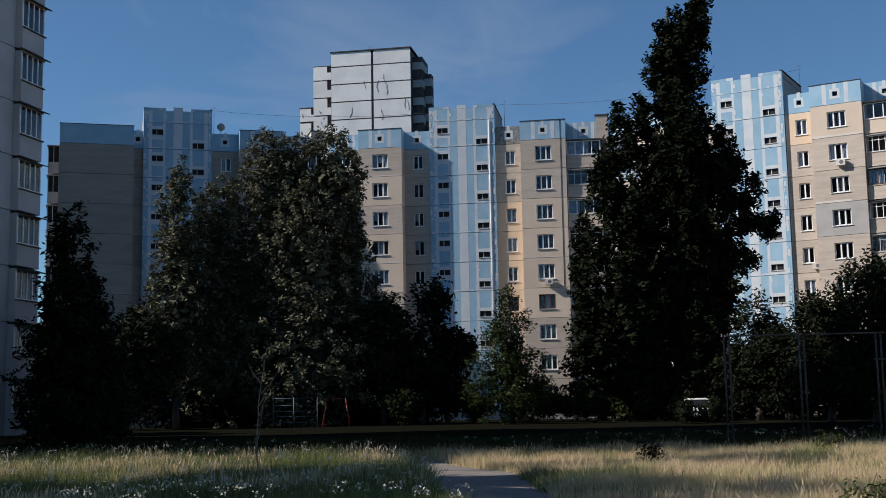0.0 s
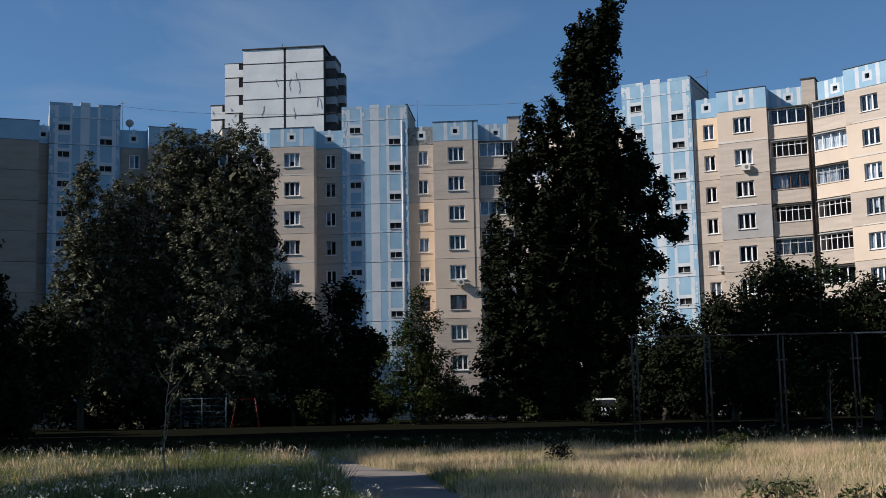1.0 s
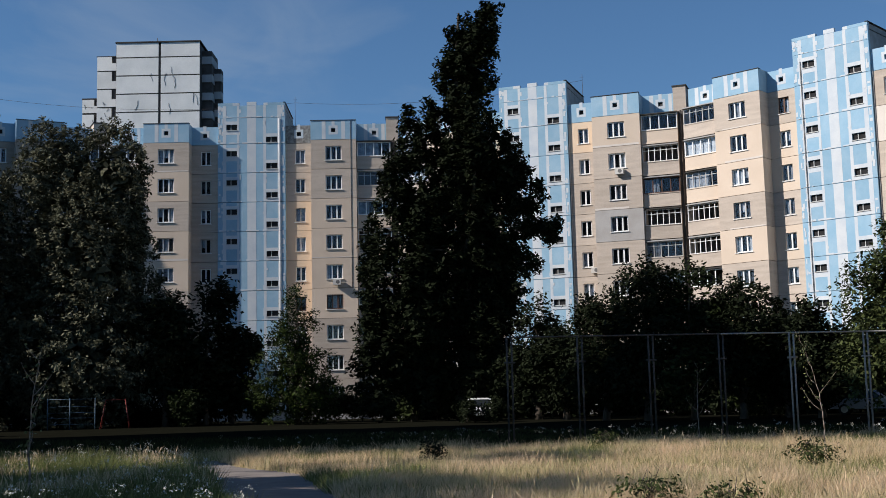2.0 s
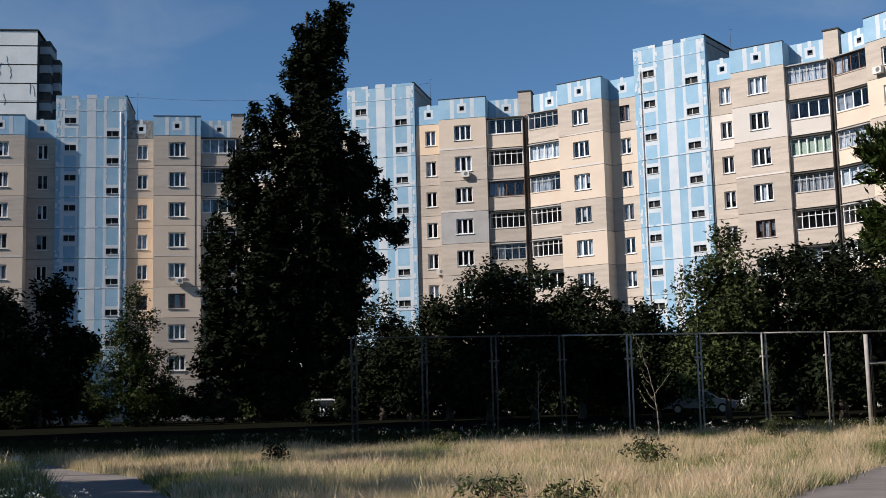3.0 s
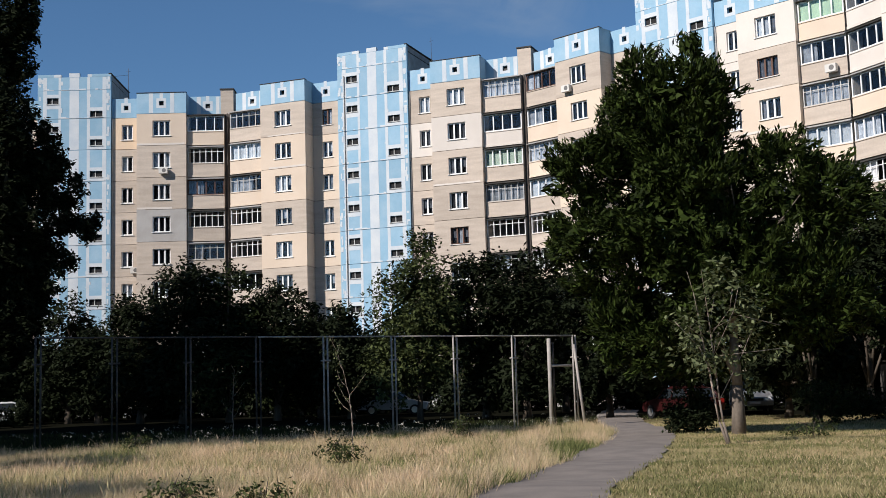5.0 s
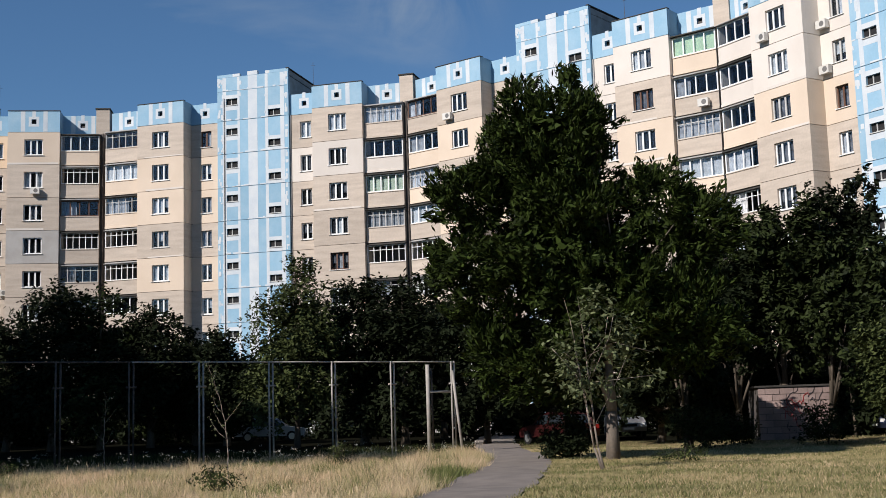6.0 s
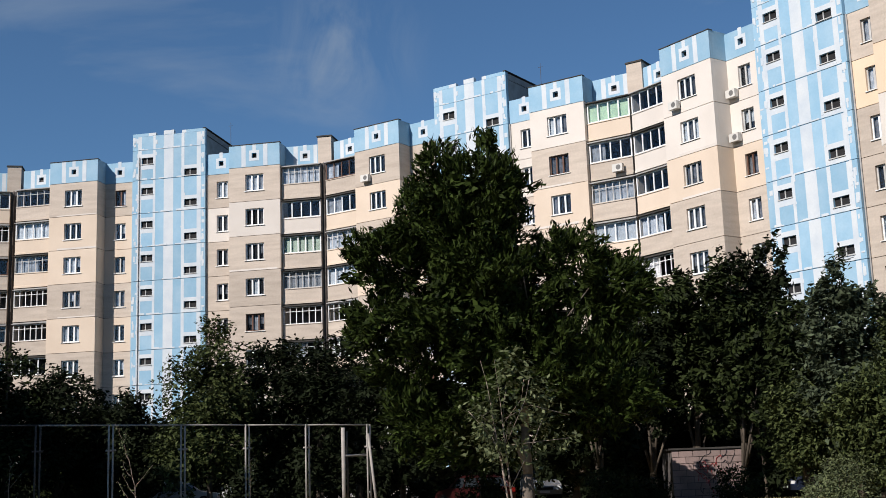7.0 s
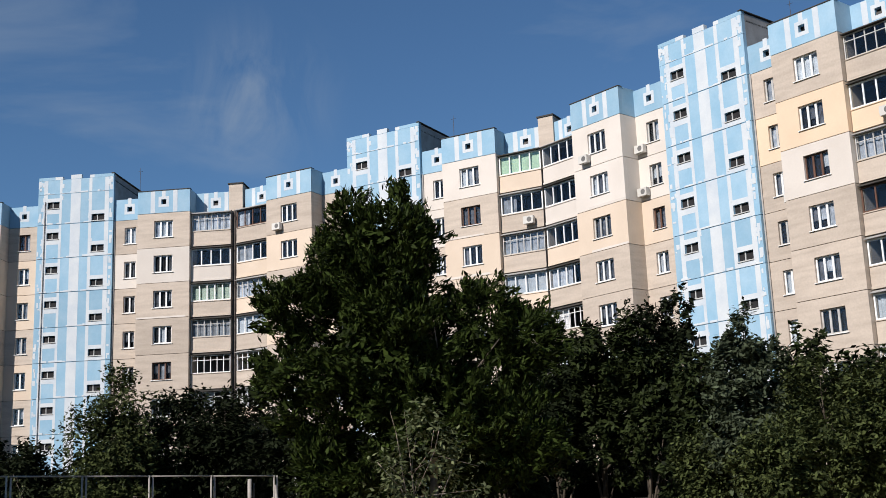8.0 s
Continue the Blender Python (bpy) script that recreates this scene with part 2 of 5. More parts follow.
LEAF_PALE = leaf_mat("leaves_pale", (0.15, 0.17, 0.085), (0.035, 0.045, 0.018), 0.5, 0.15)
STRAW = leaf_mat("dry_grass", (0.76, 0.585, 0.40), (0.54, 0.395, 0.255), 0.8, 0.35, (0.46, 0.41, 0.21))
GREENGRASS = leaf_mat("green_grass", (0.25, 0.265, 0.10), (0.055, 0.07, 0.025), 0.7, 0.25)
FLOWER = leaf_mat("white_umbels", (0.74, 0.72, 0.64), (0.45, 0.44, 0.37), 0.8, 0.2)

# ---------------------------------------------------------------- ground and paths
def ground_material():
    """Dry meadow near by; towards the houses their shade is painted into the ground colour as near-black."""
    m = node_mat("meadow", (0.38, 0.29, 0.16), rough=1.0, var=0.18, scale=0.35, fine=6, second=(0.20, 0.18, 0.08), bump=0.5, spec=0.0)
    n, l = m.node_tree.nodes, m.node_tree.links
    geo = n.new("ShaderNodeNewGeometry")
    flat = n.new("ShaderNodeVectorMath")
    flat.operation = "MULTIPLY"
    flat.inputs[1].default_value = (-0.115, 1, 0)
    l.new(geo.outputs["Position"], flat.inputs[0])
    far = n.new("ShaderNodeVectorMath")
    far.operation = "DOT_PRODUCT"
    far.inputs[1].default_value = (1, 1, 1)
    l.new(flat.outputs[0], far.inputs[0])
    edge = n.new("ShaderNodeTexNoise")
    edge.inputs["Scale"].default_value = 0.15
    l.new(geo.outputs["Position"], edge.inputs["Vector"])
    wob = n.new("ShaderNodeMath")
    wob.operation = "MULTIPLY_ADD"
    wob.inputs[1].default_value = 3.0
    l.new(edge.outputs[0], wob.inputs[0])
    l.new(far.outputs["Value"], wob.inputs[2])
    # mask along the edge of the houses' shadow
    shade_zone = n.new("ShaderNodeMapRange")
    shade_zone.inputs["From Min"].default_value = 39.2
    shade_zone.inputs["From Max"].default_value = 41.2
    l.new(wob.outputs[0], shade_zone.inputs["Value"])
    # the dry meadow ends on every side; beyond, the same near-black cuts bounced light
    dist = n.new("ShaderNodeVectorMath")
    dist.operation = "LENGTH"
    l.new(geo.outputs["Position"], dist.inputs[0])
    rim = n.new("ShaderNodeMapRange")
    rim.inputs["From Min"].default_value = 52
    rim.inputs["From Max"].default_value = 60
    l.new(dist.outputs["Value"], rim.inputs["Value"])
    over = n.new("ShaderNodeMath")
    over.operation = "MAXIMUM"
    l.new(shade_zone.outputs[0], over.inputs[0])
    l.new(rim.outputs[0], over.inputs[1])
    # near-black ground tone standing in for the houses' shade
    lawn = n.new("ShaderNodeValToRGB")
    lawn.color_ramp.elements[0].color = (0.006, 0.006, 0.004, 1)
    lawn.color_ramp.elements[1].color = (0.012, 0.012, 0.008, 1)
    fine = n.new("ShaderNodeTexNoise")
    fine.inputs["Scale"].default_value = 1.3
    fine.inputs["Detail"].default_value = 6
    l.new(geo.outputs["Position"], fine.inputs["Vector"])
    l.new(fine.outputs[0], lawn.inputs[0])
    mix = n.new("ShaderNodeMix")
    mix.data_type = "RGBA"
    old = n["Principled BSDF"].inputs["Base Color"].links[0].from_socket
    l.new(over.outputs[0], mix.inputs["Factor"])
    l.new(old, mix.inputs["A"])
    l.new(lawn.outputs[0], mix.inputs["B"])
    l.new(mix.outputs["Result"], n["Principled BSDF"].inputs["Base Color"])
    return m


def build_ground():
    radii = np.concatenate([np.arange(0, 70, 1.25), np.geomspace(70, 4000, 40)])
    angs = np.radians(np.arange(0, 360, 3.0))
    vs = [(0, 0, 0)]
    for r in radii[1:]:
        for a in angs:
            vs.append((r * math.sin(a), r * math.cos(a), gz(r * math.sin(a), r * math.cos(a))))
    n = len(angs)
    fs = [(0, 1 + (i + 1) % n, 1 + i) for i in range(n)]
    for k in range(len(radii) - 2):
        o = 1 + k * n
        fs += [(o + i, o + (i + 1) % n, o + n + (i + 1) % n, o + n + i) for i in range(n)]
    me = bpy.data.meshes.new("ground")
    me.from_pydata(vs, [], fs)
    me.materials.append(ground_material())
    return tagged(new("ground", me), "dry yellow summer meadow with greener patches", "ground", kind="structure")


build_ground()


def centreline(pts, step=0.6):
    """Points along a smooth line through pts."""
    pts = [Vector((*p, 0)) for p in pts]
    out = []
    for i in range(len(pts) - 1):
        p0, p1, p2, p3 = pts[max(i - 1, 0)], pts[i], pts[i + 1], pts[min(i + 2, len(pts) - 1)]
        n = max(2, int((p2 - p1).length / step))
        for k in range(n):
            t = k / n
            out.append(0.5 * ((2 * p1) + (p2 - p0) * t + (2 * p0 - 5 * p1 + 4 * p2 - p3) * t * t + (3 * p1 - p0 - 3 * p2 + p3) * t ** 3))
    out.append(pts[-1])
    return out


PATH_RIGHT = centreline([(1.5, 2.0), (5.5, 8.2), (10.5, 14.6), (19.1, 23.1), (27.0, 31.7), (33.5, 40.5), (41.0, 50.0), (50.0, 60.0)])
PATH_LEFT = centreline([(3.0, 5.0), (1.6, 12.0), (0.8, 19.0), (0.5, 26.0), (-0.4, 32.0), (-1.4, 37.0)])


def build_path(name, line, width, label):
    vs, fs = [], []
    r = random.Random(5)
    for i, p in enumerate(line):
        d = (line[min(i + 1, len(line) - 1)] - line[max(i - 1, 0)]).normalized()
        s = Vector((d.y, -d.x, 0))
        for off in (-1, -0.5, 0, 0.5, 1):
            w = off * width / 2 + (r.uniform(-0.07, 0.07) if abs(off) == 1 else 0)
            q = p + s * w
            vs.append((q.x, q.y, gz(q.x, q.y) + 0.035 - 0.012 * abs(off)))
    for i in range(len(line) - 1):
        for k in range(4):
            o = i * 5 + k
            fs.append((o, o + 5, o + 6, o + 1))
    me = bpy.data.meshes.new(name)
    me.from_pydata(vs, [], fs)
    me.materials.append(ASPHALT)
    return tagged(new(name, me), label, "path", kind="structure")


build_path("path_east", PATH_RIGHT, 2.0, "worn grey asphalt footpath through the meadow")
build_path("path_west", PATH_LEFT, 2.0, "shaded grey asphalt footpath through tall grass")

# ---------------------------------------------------------------- curved panel apartment house
STOREY = 2.75
BASE = 1.25
TOP = BASE + 9 * STOREY      # under the attic
ATTIC = 27.8
TOWER_TOP = 29.9
GAP = 0.018
Y_BAY, Y_NARROW, Y_TOWER, Y_BACK, Y_BALC = 0.6, 2.0, 1.75, 2.05, 0.95
X_T, X_N, X_B, X_L = 3.13, 5.6, 9.78, 13.0

_cache = {}


def cached(key, make):
    if key not in _cache:
        _cache[key] = make()
    return _cache[key]


def wall_boxes(x0, x1, y, th, z0, z1, hole=None):
    """A wall panel facing -y at y, with an opening (x0, x1, z0, z1) through it."""
    if not hole:
        return [(x0, y, z0, x1, y + th, z1)]
    a, b, c, d = hole
    return [(x0, y, z0, a, y + th, z1), (b, y, z0, x1, y + th, z1), (a, y, z0, b, y + th, c), (a, y, d, b, y + th, z1)]


def curtain_mesh(w, h, back, drop):
    """Folded cloth behind one pane, hanging down from its top by a share of its height."""
    n = max(4, int(w * 14))
    vs = []
    for i in range(n + 1):
        x = w * i / n
        y = 0.16 + 0.03 * math.sin(i * 1.9) + 0.012 * math.sin(i * 0.7)
        vs += [(x, y, h - 0.03 - (h - 0.06) * drop), (x, y, h - 0.03)]
    me = bpy.data.meshes.new("curtain")
    me.from_pydata(vs, [], [(2 * i, 2 * i + 2, 2 * i + 3, 2 * i + 1) for i in range(n)])
    me.materials.append(back)
    return me


def window_meshes(w, h, lights, frame_mat, glass):
    """Frame, pane, sill of one window, its lower left corner at the origin, facing -y."""
    def frame_():
        f = 0.085
        vs = [(x, y, z) for y in (0, 0.07) for q in (0, f) for x, z in ((q, q), (w - q, q), (w - q, h - q), (q, h - q))]
        fs = []
        for i in range(4):
            j = (i + 1) % 4
            fs += [(i, j, 4 + j, 4 + i), (8 + j, 8 + i, 12 + i, 12 + j), (j, i, 8 + i, 8 + j), (4 + i, 4 + j, 12 + j, 12 + i)]
        me = bpy.data.meshes.new("frame")
        me.from_pydata(vs, [], fs)
        me.materials.append(frame_mat)
        return me

    key = (w, h, lights, frame_mat.name, glass.name)
    return (cached(("f", *key), frame_), cached(("g", *key), lambda: boxes_mesh("pane", [(0.03, 0.03, 0.05, w / lights - 0.03, 0.042, h - 0.05)], glass)),
            cached(("s", w), lambda: boxes_mesh("sill", [(-0.08, -0.22, -0.05, w + 0.08, 0.0, -0.015)], PLASTIC)),
            cached(("m", h, frame_mat.name), lambda: boxes_mesh("mullion", [(-0.06, -0.008, 0.085, 0.06, 0.062, h - 0.085)], frame_mat)))


def add_window(parent, x, y, z, w, h, lights, r, rot=0.0):
    fm = r.choices((PLASTIC, OLDWOOD, BROWNWOOD), (10, 2, 1))[0]
    back = r.choices((CURTAIN_D, CURTAIN, DARK, BRIGHTCLOTH), (4, 2.6, 6, 2.2))[0]
    f, g, s, mu = window_meshes(w, h, lights, fm, GLASS)
    fr = part("window", f, parent, Matrix.Translation((x, y + 0.14, z)) @ Matrix.Rotation(rot, 4, "Z"))
    for i in range(lights):
        pane = part("pane", g, fr, (w * i / lights, 0, 0))
        pane.visible_shadow = False
        if i:
            part("mullion", mu, fr, (w * i / lights, 0, 0))
        # DARK is no cloth: that sheet stands for an unlit interior
        cloth = back if r.random() < 0.55 else r.choice((DARK, DARK, CURTAIN_D, CURTAIN, BRIGHTCLOTH))
        drop = r.choice((1.0, 1.0, 1.0, 0.6)) if cloth is not DARK else 1.0
        part("curtain", cached(("c", w, lights, h, cloth.name, drop), lambda: curtain_mesh(w / lights, h, cloth, drop)), fr, (w * i / lights, 0, 0))
    # thin near-black sheet painted in place of the unlit interior
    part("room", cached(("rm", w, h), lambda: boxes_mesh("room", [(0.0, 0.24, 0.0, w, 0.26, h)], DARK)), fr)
    part("sill", s, fr)
    return fr


AC_SHELL = node_mat("conditioner_shell", (0.60, 0.58, 0.54), rough=0.5, var=0.06, bump=0, per_object=0.1)
AC_DARK = node_mat("conditioner_fan", (0.16, 0.155, 0.15), rough=0.6, var=0.1, bump=0)


def ac_meshes():
    def body_():
        return boxes_mesh("body", [(-0.36, -0.42, 0, 0.36, -0.1, 0.5, 0), (-0.3, -0.05, 0.05, -0.24, 0.0, 0.1, 0), (0.24, -0.05, 0.05, 0.3, 0.0, 0.1, 0)], AC_SHELL)

    def fan_():
        # shallow fan cone behind a ring of wire
        return tubes_mesh("fan_grille", [((0.08, -0.40, 0.26), (0.08, -0.424, 0.26), 0.19, 0.17), ((0.08, -0.42, 0.26), (0.08, -0.432, 0.26), 0.05, 0.04)], AC_DARK, 16)
    return cached("ac_b", body_), cached("ac_f", fan_)


def add_ac(m):
    b, f = ac_meshes()
    t = thing("air_conditioner", m, "white air conditioner unit hung on the panel wall", "air conditioner", "air conditioners")
    part("body", b, t)
    part("fan_grille", f, t)


def add_balcony(parent, x0, x1, zf, paint, style, mirror, r):
    """A glazed loggia front on one storey: parapet, posts, panes and slab."""
    y = Y_BALC
    h = STOREY - 2 * GAP
    par = part("balcony", boxes_mesh("balcony", [(x0, y, 0.10, x1, y + 0.12, 1.12), (x0, y - 0.04, -0.02, x1, Y_BACK + 0.1, 0.12), (x0, y - 0.05, 1.12, x1, y + 0.16, 1.17),
                                                 (x0, y + 0.12, 0.12, x0 + 0.1, Y_BACK, h), (x1 - 0.1, y + 0.12, 0.12, x1, Y_BACK, h)], PAINT[paint]), parent, (0, 0, zf + GAP))
    g0, g1 = 1.17, 2.50
    fm = {"white": PLASTIC, "green": PLASTIC, "curtain": OLDWOOD, "grey": OLDWOOD, "open": PLASTIC, "brown": BROWNWOOD, "closed": PLASTIC, "pale": PLASTIC}[style]
    n = {"white": 4, "green": 4, "curtain": 6, "grey": 5, "open": 6, "brown": 4, "closed": 4, "pale": 5}[style]
    f = 0.055 if style in ("curtain", "grey", "open") else 0.085
    bx = [(x0 + 0.02, y + 0.02, g0, x1 - 0.02, y + 0.08, g0 + f), (x0 + 0.02, y + 0.02, g1 - f, x1 - 0.02, y + 0.08, g1)]
    for i in range(n + 1):
        c = x0 + 0.05 + (x1 - x0 - 0.1) * i / n
        bx.append((c - f / 2, y + 0.01, g0, c + f / 2, y + 0.07, g1))
    if style in ("open", "curtain", "grey"):
        bx.append((x0 + 0.02, y + 0.02, g1 - 0.38, x1 - 0.02, y + 0.07, g1 - 0.34))
    part("glazing_frame", boxes_mesh("glazing_frame", bx, fm), par)
    if style != "open":
        gl = part("glass", boxes_mesh("glass", [(x0 + 0.05, y + 0.04, g0 + 0.03, x1 - 0.05, y + 0.05, g1 - 0.03)], GREENGLASS if style == "green" else GLASS), par)
        gl.visible_shadow = False
    if style == "green":
        part("blind", boxes_mesh("blind", [(x0 + 0.1, y + 0.2, g0, x1 - 0.1, y + 0.22, g1)], GREENCLOTH), par)
    elif style == "pale":
        part("blind", boxes_mesh("blind", [(x0 + 0.1, y + 0.2, g0, x1 - 0.1, y + 0.22, g1)], PALEGREEN), par)
    elif style in ("curtain", "closed") or r.random() < 0.35:
        nn = 26
        vs = []
        a, b = x0 + 0.12, (x1 - 0.12 if style in ("curtain", "closed") else x0 + (x1 - x0) * r.uniform(0.3, 0.7))
        for i in range(nn + 1):
            xx = a + (b - a) * i / nn
            vs += [(xx, y + 0.22 + 0.03 * math.sin(i * 2.1), g0), (xx, y + 0.22 + 0.03 * math.sin(i * 2.1), g1)]
        me = bpy.data.meshes.new("curtain")
        me.from_pydata(vs, [], [(2 * i, 2 * i + 2, 2 * i + 3, 2 * i + 1) for i in range(nn)])
        me.materials.append(BRIGHTCLOTH if style == "closed" else CURTAIN)
        part("curtain", me, par)
    # slab lip with a little drip roof
    part("ledge", boxes_mesh("ledge", [(x0 - 0.02, y - 0.2, 2.52, x1 + 0.02, y + 0.1, 2.57), (x0, y + 0.0, 2.57, x1, Y_BACK, 2.66)], ROOF if r.random() < 0.4 else CONCRETE), par)
    return par


def add_attic_panel(parent, x0, x1, y, z0, z1, vent_x, stripes, field=None):
    """Blue attic panel with painted white bands and a framed vent hole; bands stand a few millimetres proud."""
    bx = wall_boxes(x0, x1, y, 0.3, z0, z1, (vent_x - 0.2, vent_x + 0.2, z0 + 0.68, z0 + 1.08))
    e = 0.006
    panel = part("attic_panel", boxes_mesh("attic_panel", bx, field or BLUE), parent)
    for a, b in stripes:
        part("band", boxes_mesh("band", [(a, y - e, z0 + 0.03, b, y, z1 - 0.03)], WHITE_PAINT), panel)
    bx = []
    zc = z0 + 0.88
    for a, b, c, d in ((-0.42, -0.2, -0.42, 0.42), (0.2, 0.42, -0.42, 0.42), (-0.2, 0.2, 0.2, 0.42), (-0.2, 0.2, -0.42, -0.2), (-0.14, 0.14, 0.42, 0.89)):
        bx.append((vent_x + a, y - e, zc + c, vent_x + b, y, zc + d))
    part("vent_frame", boxes_mesh("vent_frame", bx, WHITE_PAINT), panel)
    part("vent", boxes_mesh("vent", [(vent_x - 0.2, y + 0.28, z0 + 0.68, vent_x + 0.2, y + 0.3, z0 + 1.08)], DARK), panel)


def add_tower_panel(parent, level, z0, z1, seed=0):
    """One storey of the stair tower: blue field, white bands, two small landing windows at their own heights."""
    W = 2 * X_T
    e = 0.006
    y = Y_TOWER
    x = lambda f: -X_T + W * f
    zl, zr = z1 - 0.9, z1 - 2.1
    holes = []
    if level > 0:
        holes.append((x(0.125), x(0.285), zl - 0.27, zl + 0.27))
        holes.append((x(0.715), x(0.885), zr - 0.27, zr + 0.27))
    bx = []
    # columns of wall left, middle, right of the openings
    if level > 0:
        l, r_ = holes
        bx += [(x(0), y, z0, l[0], y + 0.3, z1, 0), (l[1], y, z0, r_[0], y + 0.3, z1, 0), (r_[1], y, z0, x(1), y + 0.3, z1, 0)]
        for h in holes:
            bx += [(h[0], y, z0, h[1], y + 0.3, h[2], 0), (h[0], y, h[3], h[1], y + 0.3, z1, 0)]
            # frame and near-black pane of the landing window
    else:
        bx += [(x(0), y, z0, x(1), y + 0.3, z1, 0)]
    # white bands, clear of the openings
    bx += [(x(0.435), y - e, z0 + 0.02, x(0.565), y, z1 - 0.02, 1)]
    bx += [(x(0.075), y - e, z0 + 0.02, x(0.125), y, z1 - 0.02, 1), (x(0.885), y - e, z0 + 0.02, x(0.94), y, z1 - 0.02, 1)]
    bx += [(x(0.285), y - e, z0 + 0.02, x(0.318), y, z1 - 0.02, 1), (x(0.675), y - e, z0 + 0.02, x(0.715), y, z1 - 0.02, 1)]
    if level > 0:
        for h in holes:
            bx += [(h[0], y - e, h[3] + 0.0, h[1], y, min(h[3] + 0.30, z1 - 0.02), 1), (h[0], y - e, max(h[2] - 0.44, z0 + 0.02), h[1], y, h[2] - 0.055, 1)]
    # ragged white filler patches along the joints and edges
    rr = random.Random(seed * 31 + level)
    for _ in range(18):
        f = rr.choice((0.0, 0.0, 0.045, 0.06, 0.28, 0.67, 0.9, 0.93, 0.95, 0.96)) + rr.uniform(-0.005, 0.03)
        a = min(max(x(f), -X_T + 0.01), X_T - 0.3)
        c = rr.uniform(z0, z1 - 0.3)
        q = e + 0.002 + 0.0006 * _
        wd, hg = rr.uniform(0.08, 0.26), rr.uniform(0.08, 0.5)
        if any(a < h[1] + 0.02 and a + wd > h[0] - 0.02 and c < h[3] + 0.02 and c + hg > h[2] - 0.06 for h in holes):
            continue
        bx.append((a, y - q, c, a + wd, y, c + hg, 1))
    for _ in range(12):
        a = x(rr.uniform(0.01, 0.93))
        wd = rr.uniform(0.12, 0.6)
        if any(a < h[1] + 0.02 and a + wd > h[0] - 0.02 and z0 + 0.14 > h[2] - 0.06 for h in holes):
            continue
        bx.append((a, y - e - 0.011 - 0.0006 * _, z0 + 0.002, min(a + wd, X_T - 0.02), y, z0 + rr.uniform(0.04, 0.16), 1))
    panel = part("tower_panel", boxes_mesh("tower_panel", bx, [BLUE, WHITE_PAINT]), parent)
    for a, b, c, d in holes:
        m = a + (b - a) * 0.42
        part("landing_window", boxes_mesh("landing_window", [(m - 0.03, y + 0.10, c + 0.05, m + 0.03, y + 0.155, d), (a, y + 0.10, c, b, y + 0.155, c + 0.05)], OLDWOOD), panel)
        # opaque pane, painted near-black for the unlit stairs behind
        part("pane", boxes_mesh("pane", [(a, y + 0.16, c, b, y + 0.17, d)], DARK), panel)
        part("sill", boxes_mesh("sill", [(a - 0.03, y - 0.06, c - 0.05, b + 0.03, y, c)], OLDWOOD), panel)


BLOCKS = [
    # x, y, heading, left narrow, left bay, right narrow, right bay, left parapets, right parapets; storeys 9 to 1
    # the west block is all "d", tan panels coloured for its shade
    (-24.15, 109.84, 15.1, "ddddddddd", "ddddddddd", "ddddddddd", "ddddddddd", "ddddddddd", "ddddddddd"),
    (1.70, 110.77, -9.12, "ttttttttt", "tctcctttt", "ttppppttt", "ttccccttt", "ttctttttt", "ttccttttt"),
    (25.86, 102.14, -30.2, "ctcttcttt", "ctcttcttt", "ptttttttt", "cttgttttt", "wtctttttt", "ctttttttt"),
    (44.79, 84.72, -52.76, "tcctctttt", "tcctctttt", "twttttttt", "twttttttt", "tcctttttt", "twttttttt"),
    (55.89, 61.74, -75.49, "tctcttttt", "tctcttttt", "wwtcttttt", "wtccttttt", "tccttcttt", "cttcttttt"),
    (57.74, 36.51, -95.98, "wwctttttt", "wwctttttt", "tpttttttt", "tpwtttttt", "wwctttttt", "tpttttttt"),
]
STYLES = [
    ("open grey open white grey open grey white open".split(), "white grey white open curtain grey open grey white".split()),
    ("white grey open grey white open grey open grey".split(), "white grey white open grey white grey open grey".split()),
    ("grey closed open grey open grey open white grey".split(), "white open brown open grey white open grey open".split()),
    ("grey closed grey open open white open grey grey".split(), "curtain white pale curtain open grey white grey open".split()),
    ("brown white curtain closed open open white grey open".split(), "green white curtain closed grey open grey open grey".split()),
    ("white white white white open white open grey open".split(), "grey white curtain brown white closed open white grey".split()),
]
AC_ON = {2: [("R", 8), ("N", 5)], 1: [("R", 5)], 4: [("L", 9), ("l", 8)], 5: [("L", 9), ("n", 9), ("n", 8), ("N", 7), ("l", 8)], 3: []}


